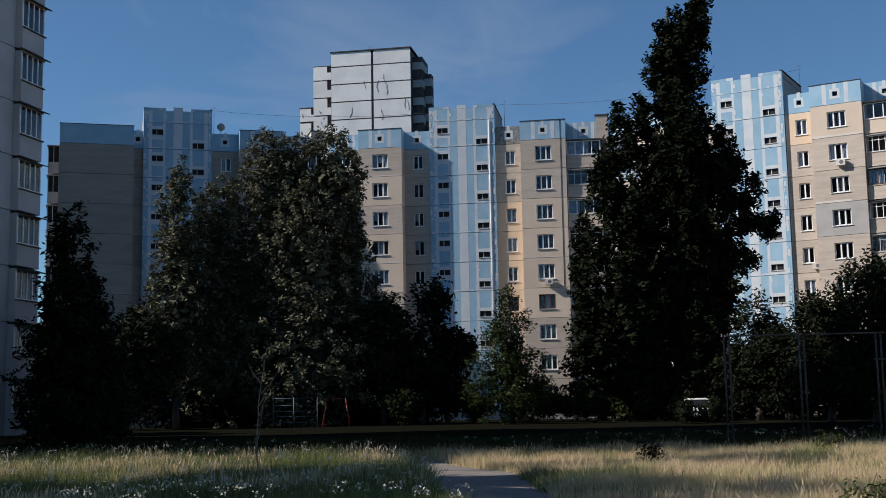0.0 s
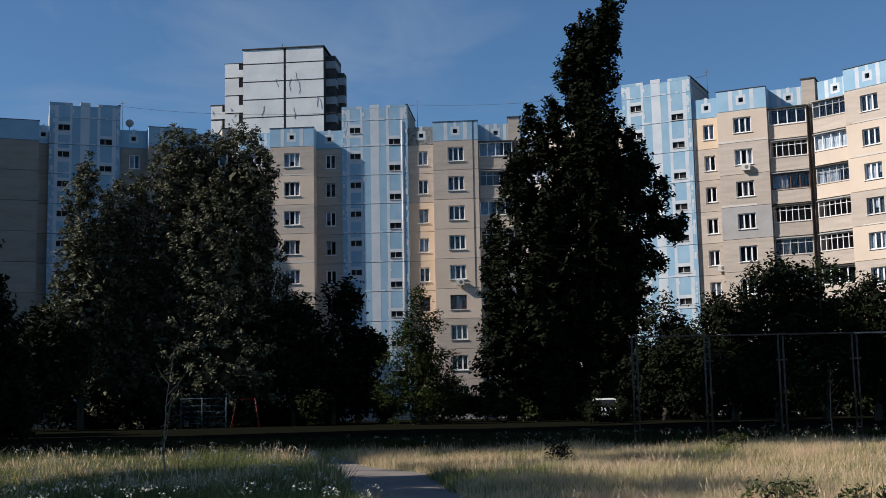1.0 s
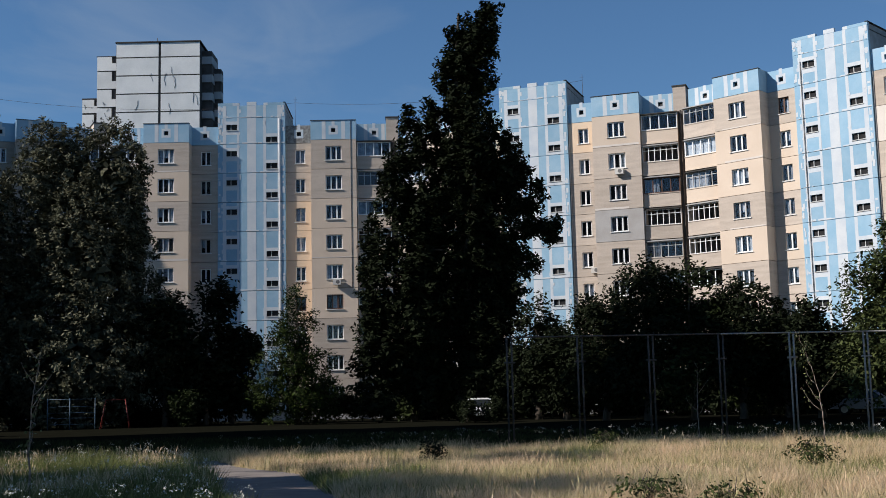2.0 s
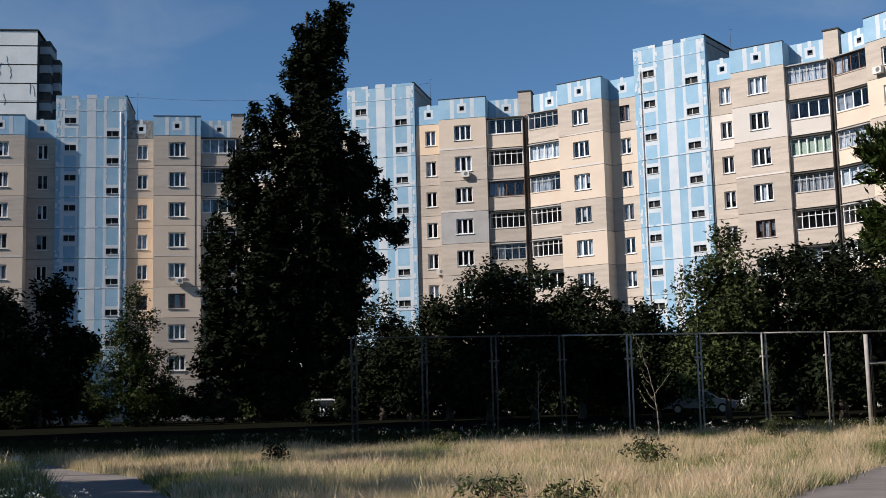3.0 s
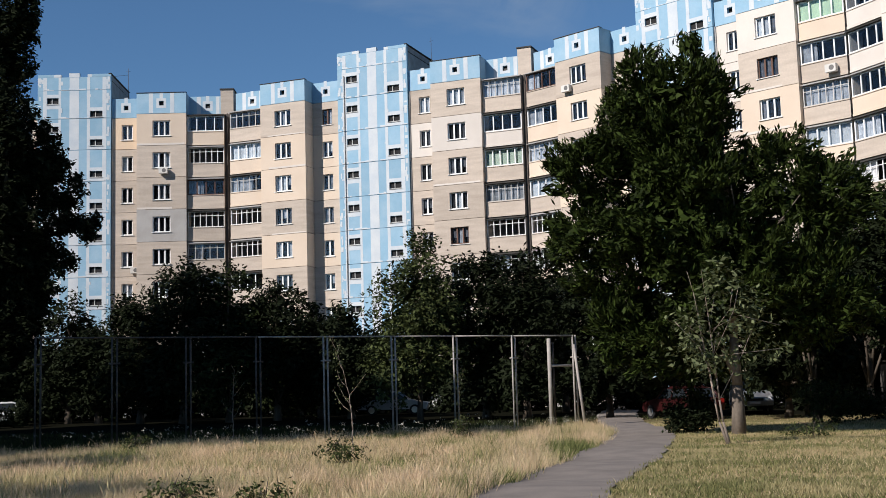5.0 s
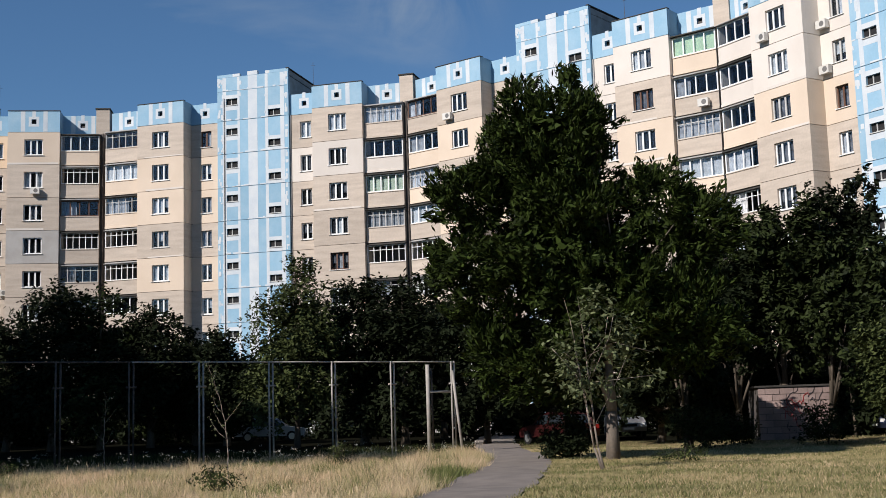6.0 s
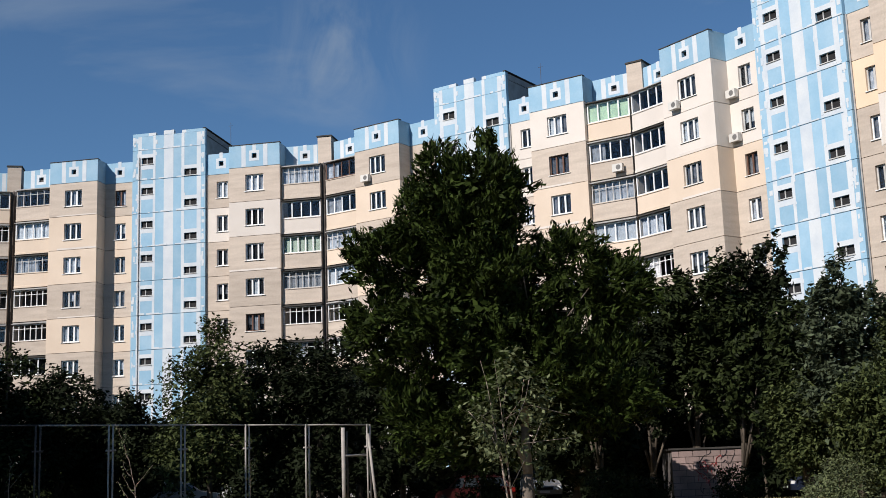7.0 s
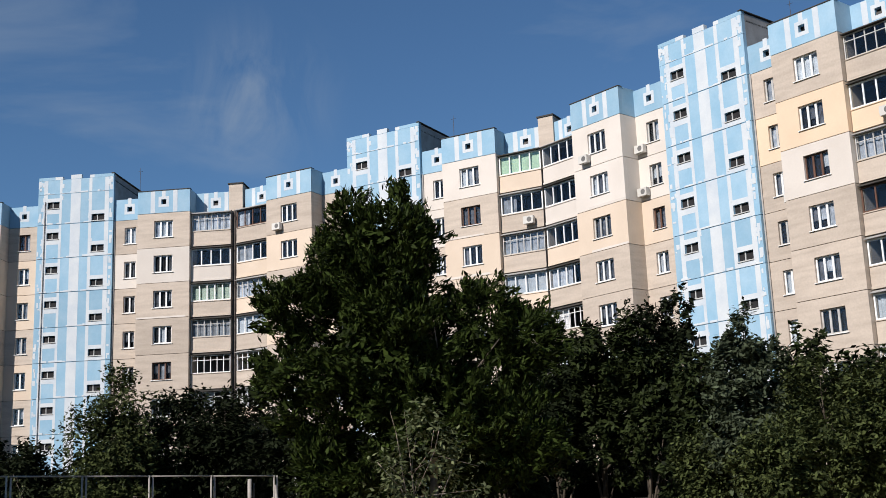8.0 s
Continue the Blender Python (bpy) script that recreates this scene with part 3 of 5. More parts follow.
def build_block(k):
    bx_, by_, head, nl, bl, nr, br, pl, pr = BLOCKS[k]
    r = random.Random(100 + k)
    m = Matrix.Translation((bx_, by_, 0)) @ Matrix.Rotation(radians(head), 4, "Z")
    b = thing("apartment_block", m, "nine-storey panel apartment section with blue and white striped stair tower", "apartment building", "sections of the curved house")
    first, last = k == 0, k == len(BLOCKS) - 1
    xl, xr = (-10.4 if first else -X_L), X_L
    # body behind the panels, roof, plinth
    back = 13.0
    core = [(-X_N - 0.13, Y_NARROW + 0.42, 0, X_N + 0.13, back, TOP + 0.88), (X_N + 0.13, Y_BAY + 0.42, 0, X_B - 0.13, back, TOP + 0.9), (-X_B + 0.13, Y_BAY + 0.42, 0, -X_N - 0.13, back, TOP + 0.9),
            (X_B - 0.13, Y_BACK + 0.1, 0, xr, back, TOP + 0.9)] + ([] if first else [(xl, Y_BACK + 0.1, 0, -X_B, back, TOP + 0.9)]) + [(-X_T + 0.02, Y_TOWER + 0.31, 0, X_T - 0.02, back - 4, TOWER_TOP - 0.6)]
    if first:
        core.append((-10.4, Y_BAY + 0.42, 0, -X_B, back, TOP + 0.9))
        core.append((-X_N - 0.13, Y_BAY + 0.42, 0, -4.13, Y_NARROW + 0.5, TOP + 0.86))
    for c in core:
        part("wall", boxes_mesh("wall", [c], JOINT), b)
    part("roof", boxes_mesh("roof", [(xl, Y_BACK + 0.3, TOP + 0.9, xr, back + 0.1, TOP + 1.0), (-X_T, Y_TOWER + 0.3, TOWER_TOP - 0.6, X_T, back - 3.9, TOWER_TOP - 0.5)], ROOF), b)
    part("plinth", boxes_mesh("plinth", [(-X_N, Y_NARROW - 0.05, -0.3, X_N, Y_NARROW + 0.1, BASE), (X_N, Y_BAY - 0.05, -0.3, X_B, Y_BAY + 0.1, BASE), (-X_B, Y_BAY - 0.05, -0.3, -X_N, Y_BAY + 0.1, BASE),
                                         (X_B, Y_BALC - 0.05, -0.3, xr, Y_BACK, BASE)] + ([] if first else [(xl, Y_BALC - 0.05, -0.3, -X_B, Y_BACK, BASE)]), CONCRETE), b)
    for lv in range(9, 0, -1):
        z0 = BASE + (lv - 1) * STOREY
        i = 9 - lv
        a, c = z0 + GAP, z0 + STOREY - GAP
        wz0, wz1 = z0 + 0.82, z0 + 2.15
        for side, cn, cb in ((-1, nl[i], bl[i]), (1, nr[i], br[i])):
            blank = first and side < 0
            # narrow wall beside the tower
            nx0, nx1 = (X_T, X_N) if side > 0 else (-4.0 if blank else -X_N, -X_T)
            nw = 0.95
            wx = 4.0 if side > 0 else -4.75
            if blank:
                part("panel", boxes_mesh("panel", wall_boxes(nx0, nx1, Y_NARROW, 0.14, a, c), PAINT[cn]), b)
            else:
                part("panel", cached(("n", side, cn, lv), lambda: boxes_mesh("panel", wall_boxes(nx0 + 0.01, nx1, Y_NARROW, 0.3, a, c, (wx, wx + nw, wz0, wz1)), PAINT[cn])), b)
                add_window(b, wx, Y_NARROW, wz0, nw, wz1 - wz0, 2, r)
            # projecting bay with its side wall
            bx0, bx1 = (X_N, X_B) if side > 0 else (-10.5, -4.0) if blank else (-X_B, -X_N)
            wx, bw = (bx0 + bx1) / 2 - 0.75, 1.5
            hole = None if blank else (wx, wx + bw, wz0, wz1)
            part("panel", cached(("b", side, cb, lv, blank), lambda: boxes_mesh("panel", wall_boxes(bx0, bx1, Y_BAY, 0.3, a, c, hole), PAINT[cb])), b)
            if not blank:
                add_window(b, wx, Y_BAY, wz0, bw, wz1 - wz0, 3, r)
            for sx in (bx0, bx1 - 0.12):
                part("side_panel", cached(("s", sx, cb, lv), lambda: boxes_mesh("side_panel", [(sx, Y_BAY + 0.302, a, sx + 0.12, Y_NARROW + 0.05, c)], PAINT[cb])), b)
        add_tower_panel(b, lv, a, c, k)
        st = STYLES[k]
        if first:
            bal = part("balcony", cached(("eb", lv), lambda: boxes_mesh("balcony", [(-11.5, 1.4, z0 + 0.05, -10.5, 4.5, z0 + 0.15), (-11.5, 1.4, z0 + 0.15, -10.5, 1.48, z0 + 1.1), (-11.5, 1.48, z0 + 0.15, -11.42, 4.5, z0 + 1.1), (-11.6, 1.2, z0 + 2.55, -10.5, 4.6, z0 + 2.63)], PAINT["g"])), b)
            # opaque panes, painted near-black for the unlit balcony inside
            part("pane", cached(("ep", lv), lambda: boxes_mesh("pane", [(-11.47, 1.47, z0 + 1.1, -10.52, 1.49, z0 + 2.55), (-11.44, 1.5, z0 + 1.1, -11.42, 4.4, z0 + 2.55)], DARK)), bal)
            part("glazing_frame", cached(("ef", lv), lambda: boxes_mesh("glazing_frame", [(x_, 1.4, z0 + 1.1, x_ + 0.06, 1.46, z0 + 2.55) for x_ in (-11.5, -11.05, -10.58)], OLDWOOD)), bal)
        if not first:
            add_balcony(b, -X_L + 0.06, -X_B - 0.04, z0, pl[i], st[0][i], -1, r)
        add_balcony(b, X_B + 0.04, X_L - 0.06, z0, pr[i], st[1][i], 1, r)
    # attic
    za = TOP + GAP
    for side in (-1, 1):
        if first and side < 0:
            part("attic_panel", boxes_mesh("attic_panel", [(-10.5, Y_BAY, za, -4.0, Y_BAY + 0.3, ATTIC)], BLUE), b)
        else:
            c = side * (X_N + X_B) / 2
            add_attic_panel(b, c - 2.09, c + 2.09, Y_BAY, za, ATTIC, c, [(c - 1.05, c - 0.7), (c + 0.75, c + 1.1)])
            c = side * (X_B + X_L) / 2
            add_attic_panel(b, c - 1.6, c + 1.6, Y_BACK, za, ATTIC - 0.05, c, [(c - 0.95, c - 0.6), (c + 0.7, c + 1.0)])
        x0, x1 = (X_T + 0.02, X_N) if side > 0 else (-4.1 if first else -X_N, -X_T - 0.02)
        add_attic_panel(b, x0, x1, Y_NARROW, za, ATTIC - 0.1, (x0 + x1) / 2, [], MOSAIC if k == 1 and side > 0 else BLUE)
        c0, c1 = (X_N, X_B) if side > 0 else (-10.5, -4.0) if first else (-X_B, -X_N)
        for sx in (c0, c1 - 0.12):
            part("attic_side", cached(("as", sx), lambda: boxes_mesh("attic_side", [(sx, Y_BAY + 0.302, za, sx + 0.12, Y_NARROW + 1.5, ATTIC)], BLUE)), b)
        part("coping", boxes_mesh("coping", [(c0 - 0.03, Y_BAY - 0.04, ATTIC, c1 + 0.03, Y_BAY + 0.34, ATTIC + 0.05)], ROOF), b)
    # top of the stair tower
    add_tower_panel(b, 0, TOP + 2.5, TOWER_TOP - 0.25)
    add_tower_panel(b, 10, TOP + GAP, TOP + 2.5 - GAP, k)
    W = 2 * X_T
    part("tower_crown", boxes_mesh("tower_crown", [(-X_T, Y_TOWER, TOWER_TOP - 0.24, -X_T + 0.22 * W, Y_TOWER + 0.3, TOWER_TOP, 0), (-X_T + 0.22 * W, Y_TOWER, TOWER_TOP - 0.24, -X_T + 0.32 * W, Y_TOWER + 0.3, TOWER_TOP, 1),
                                                   (-X_T + 0.43 * W, Y_TOWER - 0.004, TOWER_TOP - 0.24, -X_T + 0.57 * W, Y_TOWER + 0.3, TOWER_TOP + 0.1, 1),
                                                   (-X_T + 0.68 * W, Y_TOWER, TOWER_TOP - 0.24, -X_T + 0.74 * W, Y_TOWER + 0.3, TOWER_TOP, 1), (-X_T + 0.74 * W, Y_TOWER, TOWER_TOP - 0.24, X_T, Y_TOWER + 0.3, TOWER_TOP, 0)], [BLUE, WHITE_PAINT]), b)
    for sx in (-X_T, X_T - 0.15):
        part("tower_side", boxes_mesh("tower_side", [(sx, Y_TOWER + 0.302, TOP, sx + 0.15, 8.5, TOWER_TOP - 0.1)], CONCRETE), b)
    part("coping", boxes_mesh("coping", [(X_T - 0.2, Y_TOWER - 0.05, TOWER_TOP, X_T + 0.05, 8.5, TOWER_TOP + 0.05)], ROOF), b)
    if k == 1:
        part("drainpipe", tubes_mesh("drainpipe", [((-X_T + 0.91 * W, Y_TOWER - 0.06, BASE), (-X_T + 0.91 * W, Y_TOWER - 0.06, TOP + 2.4), 0.035, 0.035)], PLASTIC), b, label="white plastic drainpipe")
        part("wall_cable", tubes_mesh("wall_cable", [((X_B - 0.5, Y_BAY - 0.02, BASE + 4 * STOREY), (X_B - 0.5, Y_BAY - 0.02, ATTIC), 0.018, 0.018), ((X_B - 0.5, Y_BAY - 0.02, BASE + 4 * STOREY), (X_B - 0.9, Y_BAY - 0.02, BASE + 4 * STOREY + 0.2), 0.014, 0.014)], RUST, 4), b)
    elif k == 3:
        part("drainpipe", tubes_mesh("drainpipe", [((-X_T + 0.10 * W, Y_TOWER - 0.07, BASE), (-X_T + 0.10 * W, Y_TOWER - 0.07, TOP + 1.9), 0.03, 0.03)], RUST), b)
    if k != 1:
        part("drainpipe", tubes_mesh("drainpipe", [((X_T + 0.07, Y_NARROW - 0.06, BASE), (X_T + 0.07, Y_NARROW - 0.06, TOP), 0.05, 0.05)], CONCRETE), b)
    # pale mortar bands where old joints were sealed
    seal = random.Random(700 + k)
    for lv in range(2, 9):
        for side in (-1, 1):
            if k and seal.random() < (0.75 if k == 2 and side > 0 else 0.3):
                z = BASE + lv * STOREY
                a, c = (X_N + 0.02, X_B - 0.02) if side > 0 else (-X_B + 0.02, -X_N - 0.02)
                cut = seal.uniform(0.0, 1.2)
                part("joint_seal", boxes_mesh("joint_seal", [(a + cut * (side < 0), Y_BAY - 0.004, z + GAP, c - cut * (side > 0), Y_BAY - 0.0005, z + 0.10 + seal.uniform(0, 0.12))], PAINT["w"]), b)
    part("antenna", tubes_mesh("antenna", [((X_T + 0.5, 6.0, ATTIC - 0.5), (X_T + 0.5, 6.0, TOWER_TOP + 1.6), 0.025, 0.015), ((X_T + 0.3, 6.0, TOWER_TOP + 1.3), (X_T + 0.7, 6.0, TOWER_TOP + 1.3), 0.012, 0.012)], RUST), b)
    # ventilation stack in the fold
    if not last:
        part("chimney", boxes_mesh("chimney", [(12.55, Y_BALC + 0.75, TOP + 0.02, 13.65, Y_BACK + 1.8, ATTIC + 0.42, 0), (12.48, Y_BALC + 0.68, ATTIC + 0.42, 13.72, Y_BACK + 1.9, ATTIC + 0.52, 1)], [PAINT["t"], ROOF]), b)
        part("fold_wall", boxes_mesh("fold_wall", [(X_L - 0.05, Y_BALC + 0.45, 0, X_L + 0.45, Y_BACK + 1, TOP)], JOINT), b)
        part("drainpipe", tubes_mesh("drainpipe", [((X_L + 0.2, Y_BALC + 0.25, BASE), (X_L + 0.2, Y_BALC + 0.25, TOP), 0.06, 0.06)], RUST), b)
    for where, lv in AC_ON.get(k, []):
        z0 = BASE + (lv - 1) * STOREY
        x, y = {"R": (7.9, Y_BAY), "N": (5.2, Y_NARROW), "L": (-8.6, Y_BAY), "n": (-5.15, Y_NARROW), "l": (12.0, Y_BALC - 0.05)}[where]
        add_ac(m @ Matrix.Translation((x, y, z0 + 0.25)))


for k in range(len(BLOCKS)):
    build_block(k)


def build_cable(a, b, sag):
    ends = []
    for k in (a, b):
        x, y, h = BLOCKS[k][:3]
        ends.append((Matrix.Translation((x, y, 0)) @ Matrix.Rotation(radians(h), 4, "Z")) @ Vector((X_T + 0.5, 6.0, TOWER_TOP + 1.0)))
    pts = [ends[0].lerp(ends[1], i / 16) - Vector((0, 0, sag * 4 * (i / 16) * (1 - i / 16))) for i in range(17)]
    me = tubes_mesh("roof_cable", [(p, q, 0.013, 0.013) for p, q in zip(pts, pts[1:])], RUST, 4)
    tagged(new("roof_cable", me), "thin dark cable strung between roof masts", "cable", "roof cables")


build_cable(0, 1, 0.9)
build_cable(1, 2, 0.9)

# ---------------------------------------------------------------- white high-rise behind
def build_highrise():
    az0, az1, d = -5.25, -1.40, 175.0
    p0, p1 = polar(az0, d), polar(az1, d - 2.8)
    head = math.atan2(p1.y - p0.y, p1.x - p0.x)
    w = (p1 - p0).length
    t = thing("highrise_block", Matrix.Translation(p0) @ Matrix.Rotation(head, 4, "Z"), "tall white panel tower block with dark joints", "apartment building")
    top = 53.8
    for q in ((0, 0.1, 0, w, 7, top - 0.3), (-3.1, 1.6, 0, 0, 7, top - 1.6), (-5.6, 3.0, 0, -3.1, 7, top - 7.4), (w, 1.5, 0, w + 1.4, 6, top - 1.0), (w + 1.4, 3.2, 0, w + 2.4, 5, top - 3.2)):
        part("wall", boxes_mesh("wall", [q], JOINT), t)
    for q in ((-0.1, -0.1, top, w + 0.1, 7, top + 0.18), (-3.2, 1.5, top - 1.55, 0, 7, top - 1.4), (-5.7, 2.9, top - 7.4, -3.1, 7, top - 7.2)):
        part("roof", boxes_mesh("roof", [q], ROOF), t)
    rr = random.Random(3)
    for i in range(19):
        z1 = top - (0.04 if i == 0 else 2.15 + (i - 1) * 2.66 + 0.09)
        z0 = top - 2.15 - i * 2.66 + 0.09
        for x0, x1, y in ((0.05, w * 0.505, 0.0), (w * 0.535, w - 0.05, 0.0)):
            part("panel", cached(("hr", i, x0), lambda: boxes_mesh("panel", [(x0, y, z0, x1, y + 0.1, z1)], SLAB)), t)
        if i < 15:
            z = z1 - 1.5
            part("panel", cached(("hl", i), lambda: boxes_mesh("panel", [(-3.1, 1.45, z0 - 1.5, -1.0, 1.6, z), (-0.25, 1.45, z0 - 1.5, 0, 1.6, z), (-1.0, 1.45, z0 - 1.5, -0.25, 1.6, z0 - 0.4)], SLAB)), t)
            part("panel", cached(("hm", i), lambda: boxes_mesh("panel", [(-5.6, 2.85, z0 - 7.3, -3.9, 3.0, z1 - 7.4), (-3.9, 2.85, z0 - 7.3, -3.1, 3.0, z0 - 6.3)], SLAB)), t)
            part("balcony", cached(("hb", i), lambda: boxes_mesh("balcony", [(w, 1.3, z0 - 0.9, w + 1.5, 5, z0 + 0.2), (w + 1.3, 3.0, z0 - 3.0, w + 2.5, 4.5, z0 - 1.9)], GREYWALL)), t)
    for i in range(11):
        x, z = rr.uniform(0.6, w - 0.6), top - rr.uniform(3.0, 13.0)
        p = Vector((x, -0.02, z))
        segs = []
        for _ in range(4):
            q = p + Vector((rr.uniform(-0.25, 0.25), 0, -rr.uniform(0.2, 0.55)))
            segs.append((p, q, 0.02, 0.02))
            p = q
        part("tar_streak", tubes_mesh("tar_streak", segs, JOINT, 4), t)
    for i in range(14):
        x, z = rr.uniform(-5.4, -0.4), top - rr.uniform(7.8, 13.5)
        yy = 1.43 if x > -3.1 else 2.83
        part("tar_streak", tubes_mesh("tar_streak", [((x, yy, z), (x + rr.uniform(-0.5, 0.5), yy, z - rr.uniform(0.1, 0.7)), 0.022, 0.022)], JOINT, 4), t)
    part("antenna", tubes_mesh("antenna", [((5.2, 3, top), (5.2, 3, top + 1.6), 0.08, 0.05), ((7.3, 4, top), (7.3, 4, top + 1.2), 0.06, 0.04)], RUST), t)


build_highrise()


# ---------------------------------------------------------------- grey house that shades the west side
def build_grey_house():
    corner = polar(-19.4, 63.5)
    t = thing("grey_apartment_house", Matrix.Translation((corner.x, corner.y, 0)) @ Matrix.Rotation(radians(76), 4, "Z"), "tall grey panel house with glazed balconies at its end", "apartment building")
    H = 39.0
    part("wall", boxes_mesh("wall", [(-28, 0.12, 0, 1.2, 15, H)], JOINT), t)
    for i in range(13):
        z0 = 0.6 + i * 2.75
        for x0, x1 in ((-6.4, -3.22), (-3.2, -0.75)):
            part("panel", cached(("gh", i, x0), lambda: boxes_mesh("panel", [(x0, 0, z0 + 0.02, x1, 0.12, z0 + 2.73)], GREYWALL)), t)
        bal = part("balcony", cached(("gb", i), lambda: boxes_mesh("balcony", [(-0.73, -0.4, z0, 1.2, 0.1, z0 + 0.12), (-0.73, -0.4, z0 + 0.12, 1.2, -0.32, z0 + 1.1), (-0.73, -0.32, z0 + 0.12, -0.65, 0.1, z0 + 2.5), (1.12, -0.32, z0 + 0.12, 1.2, 0.1, z0 + 2.5), (-0.73, -0.45, z0 + 2.5, 1.25, 0.1, z0 + 2.62)], GREYWALL)), t)
        part("glazing_frame", cached(("gf", i), lambda: boxes_mesh("glazing_frame", [(a, -0.39, z0 + 1.1, a + 0.07, -0.33, z0 + 2.5) for a in (-0.72, -0.25, 0.22, 0.69, 1.13)] + [(-0.72, -0.4, z0 + 1.1, 1.2, -0.33, z0 + 1.17)], PLASTIC)), bal)
        part("hood", cached(("gk", i), lambda: quick_mesh("hood", np.array([(-0.78, 0.05, z0 + 2.80), (1.25, 0.05, z0 + 2.80), (1.45, -0.68, z0 + 2.56), (-0.78, -0.68, z0 + 2.56), (-0.78, 0.05, z0 + 2.74), (1.25, 0.05, z0 + 2.74), (1.45, -0.68, z0 + 2.51), (-0.78, -0.68, z0 + 2.51)]), np.array([(0, 1, 2, 3), (7, 6, 5, 4), (3, 2, 6, 7), (1, 5, 6, 2), (0, 3, 7, 4), (0, 4, 5, 1)]), ROOF)), bal, label="dark sheet hood over the balcony")
        part("ledge", cached(("gs", i), lambda: boxes_mesh("ledge", [(-0.75, -0.48, z0 + 1.04, 1.28, -0.4, z0 + 1.1)], ROOF)), bal)
        gl = part("glass", cached(("gg", i), lambda: boxes_mesh("glass", [(-0.68, -0.36, z0 + 1.1, 1.15, -0.35, z0 + 2.5)], GLASS)), bal)
        gl.visible_shadow = False
    part("roof", boxes_mesh("roof", [(-28.2, -0.1, H, 1.3, 15.2, H + 0.3)], ROOF), t)


build_grey_house()


# ---------------------------------------------------------------- trees
def leaf_cloud(lobes, clumps, per, size, spread, spray, seed, droop=0.0, hollow=0.45, tight=0.5, core=0.67, ragged=0.30, feather=0.0):
    """Leaf quads in clumps through the lobes (x, y, z, rx, ry, rz, share); returns verts and corners."""
    g = np.random.default_rng(seed)
    lob = np.array(lobes, float)
    share = lob[:, 6] / lob[:, 6].sum()
    pick = g.choice(len(lob), clumps, p=share)
    # clumps gather round boughs, with gaps between
    boughs = g.normal(size=(len(lob), 14, 3))
    boughs /= np.linalg.norm(boughs, axis=2, keepdims=True)
    reach = 1.12 - ragged + ragged * g.random((len(lob), 14))
    bough = g.integers(0, 14, clumps)
    d = boughs[pick, bough] + tight * g.normal(size=(clumps, 3))
    d /= np.linalg.norm(d, axis=1, keepdims=True)
    rad = hollow + (1.06 - hollow) * g.random(clumps) ** 0.55
    rad *= reach[pick, bough] + 0.06 * g.normal(size=clumps)
    c = lob[pick, :3] + d * rad[:, None] * lob[pick, 3:6]
    out = d * lob[pick, 3:6]
    out /= np.linalg.norm(out, axis=1, keepdims=True) + 1e-9
    out[:, 2] += 0.35 - droop
    out += 0.35 * g.normal(size=out.shape)
    out /= np.linalg.norm(out, axis=1, keepdims=True)
    per, size, spread = int(per * 1.1), size * 0.82, spread * (0.75 if tight < 0.3 else 0.95)
    n = clumps * per
    ci = np.repeat(np.arange(clumps), per)
    along = g.random(n) * spray
    p = c[ci] + out[ci] * along[:, None] + g.normal(size=(n, 3)) * spread * (1 - 0.4 * along[:, None] / max(spray, 1e-6) if spray else 1)
    s = size * (0.65 + 0.7 * g.random(n))[:, None]
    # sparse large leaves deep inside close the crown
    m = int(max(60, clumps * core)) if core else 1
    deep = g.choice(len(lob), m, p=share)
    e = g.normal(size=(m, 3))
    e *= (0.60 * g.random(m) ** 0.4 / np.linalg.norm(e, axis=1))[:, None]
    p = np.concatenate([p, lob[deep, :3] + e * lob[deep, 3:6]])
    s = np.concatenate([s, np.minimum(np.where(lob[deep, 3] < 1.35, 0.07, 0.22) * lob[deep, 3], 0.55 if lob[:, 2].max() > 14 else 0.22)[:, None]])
    face = np.concatenate([0.5 * out[ci], e]) + np.array((0, 0, 0.7)) + 0.55 * g.normal(size=(n + m, 3))
    face /= np.linalg.norm(face, axis=1, keepdims=True)
    u = np.cross(face, g.normal(size=(n + m, 3)))
    if feather:
        # long narrow sprays that point outwards and up
        u[:n] = out[ci] + np.array((0, 0, 0.25)) + 0.55 * g.normal(size=(n, 3))
    u /= np.linalg.norm(u, axis=1, keepdims=True)
    v = np.cross(face, u)
    k = np.full((n + m, 1), 0.45)
    k[:n] = feather or 0.45
    verts = np.stack([p - u * s, p - u * s * 0.1 - v * s * k, p + u * s, p - u * s * 0.1 + v * s * k], 1).reshape(-1, 3)
    return verts, np.arange(4 * (n + m)).reshape(n + m, 4), c


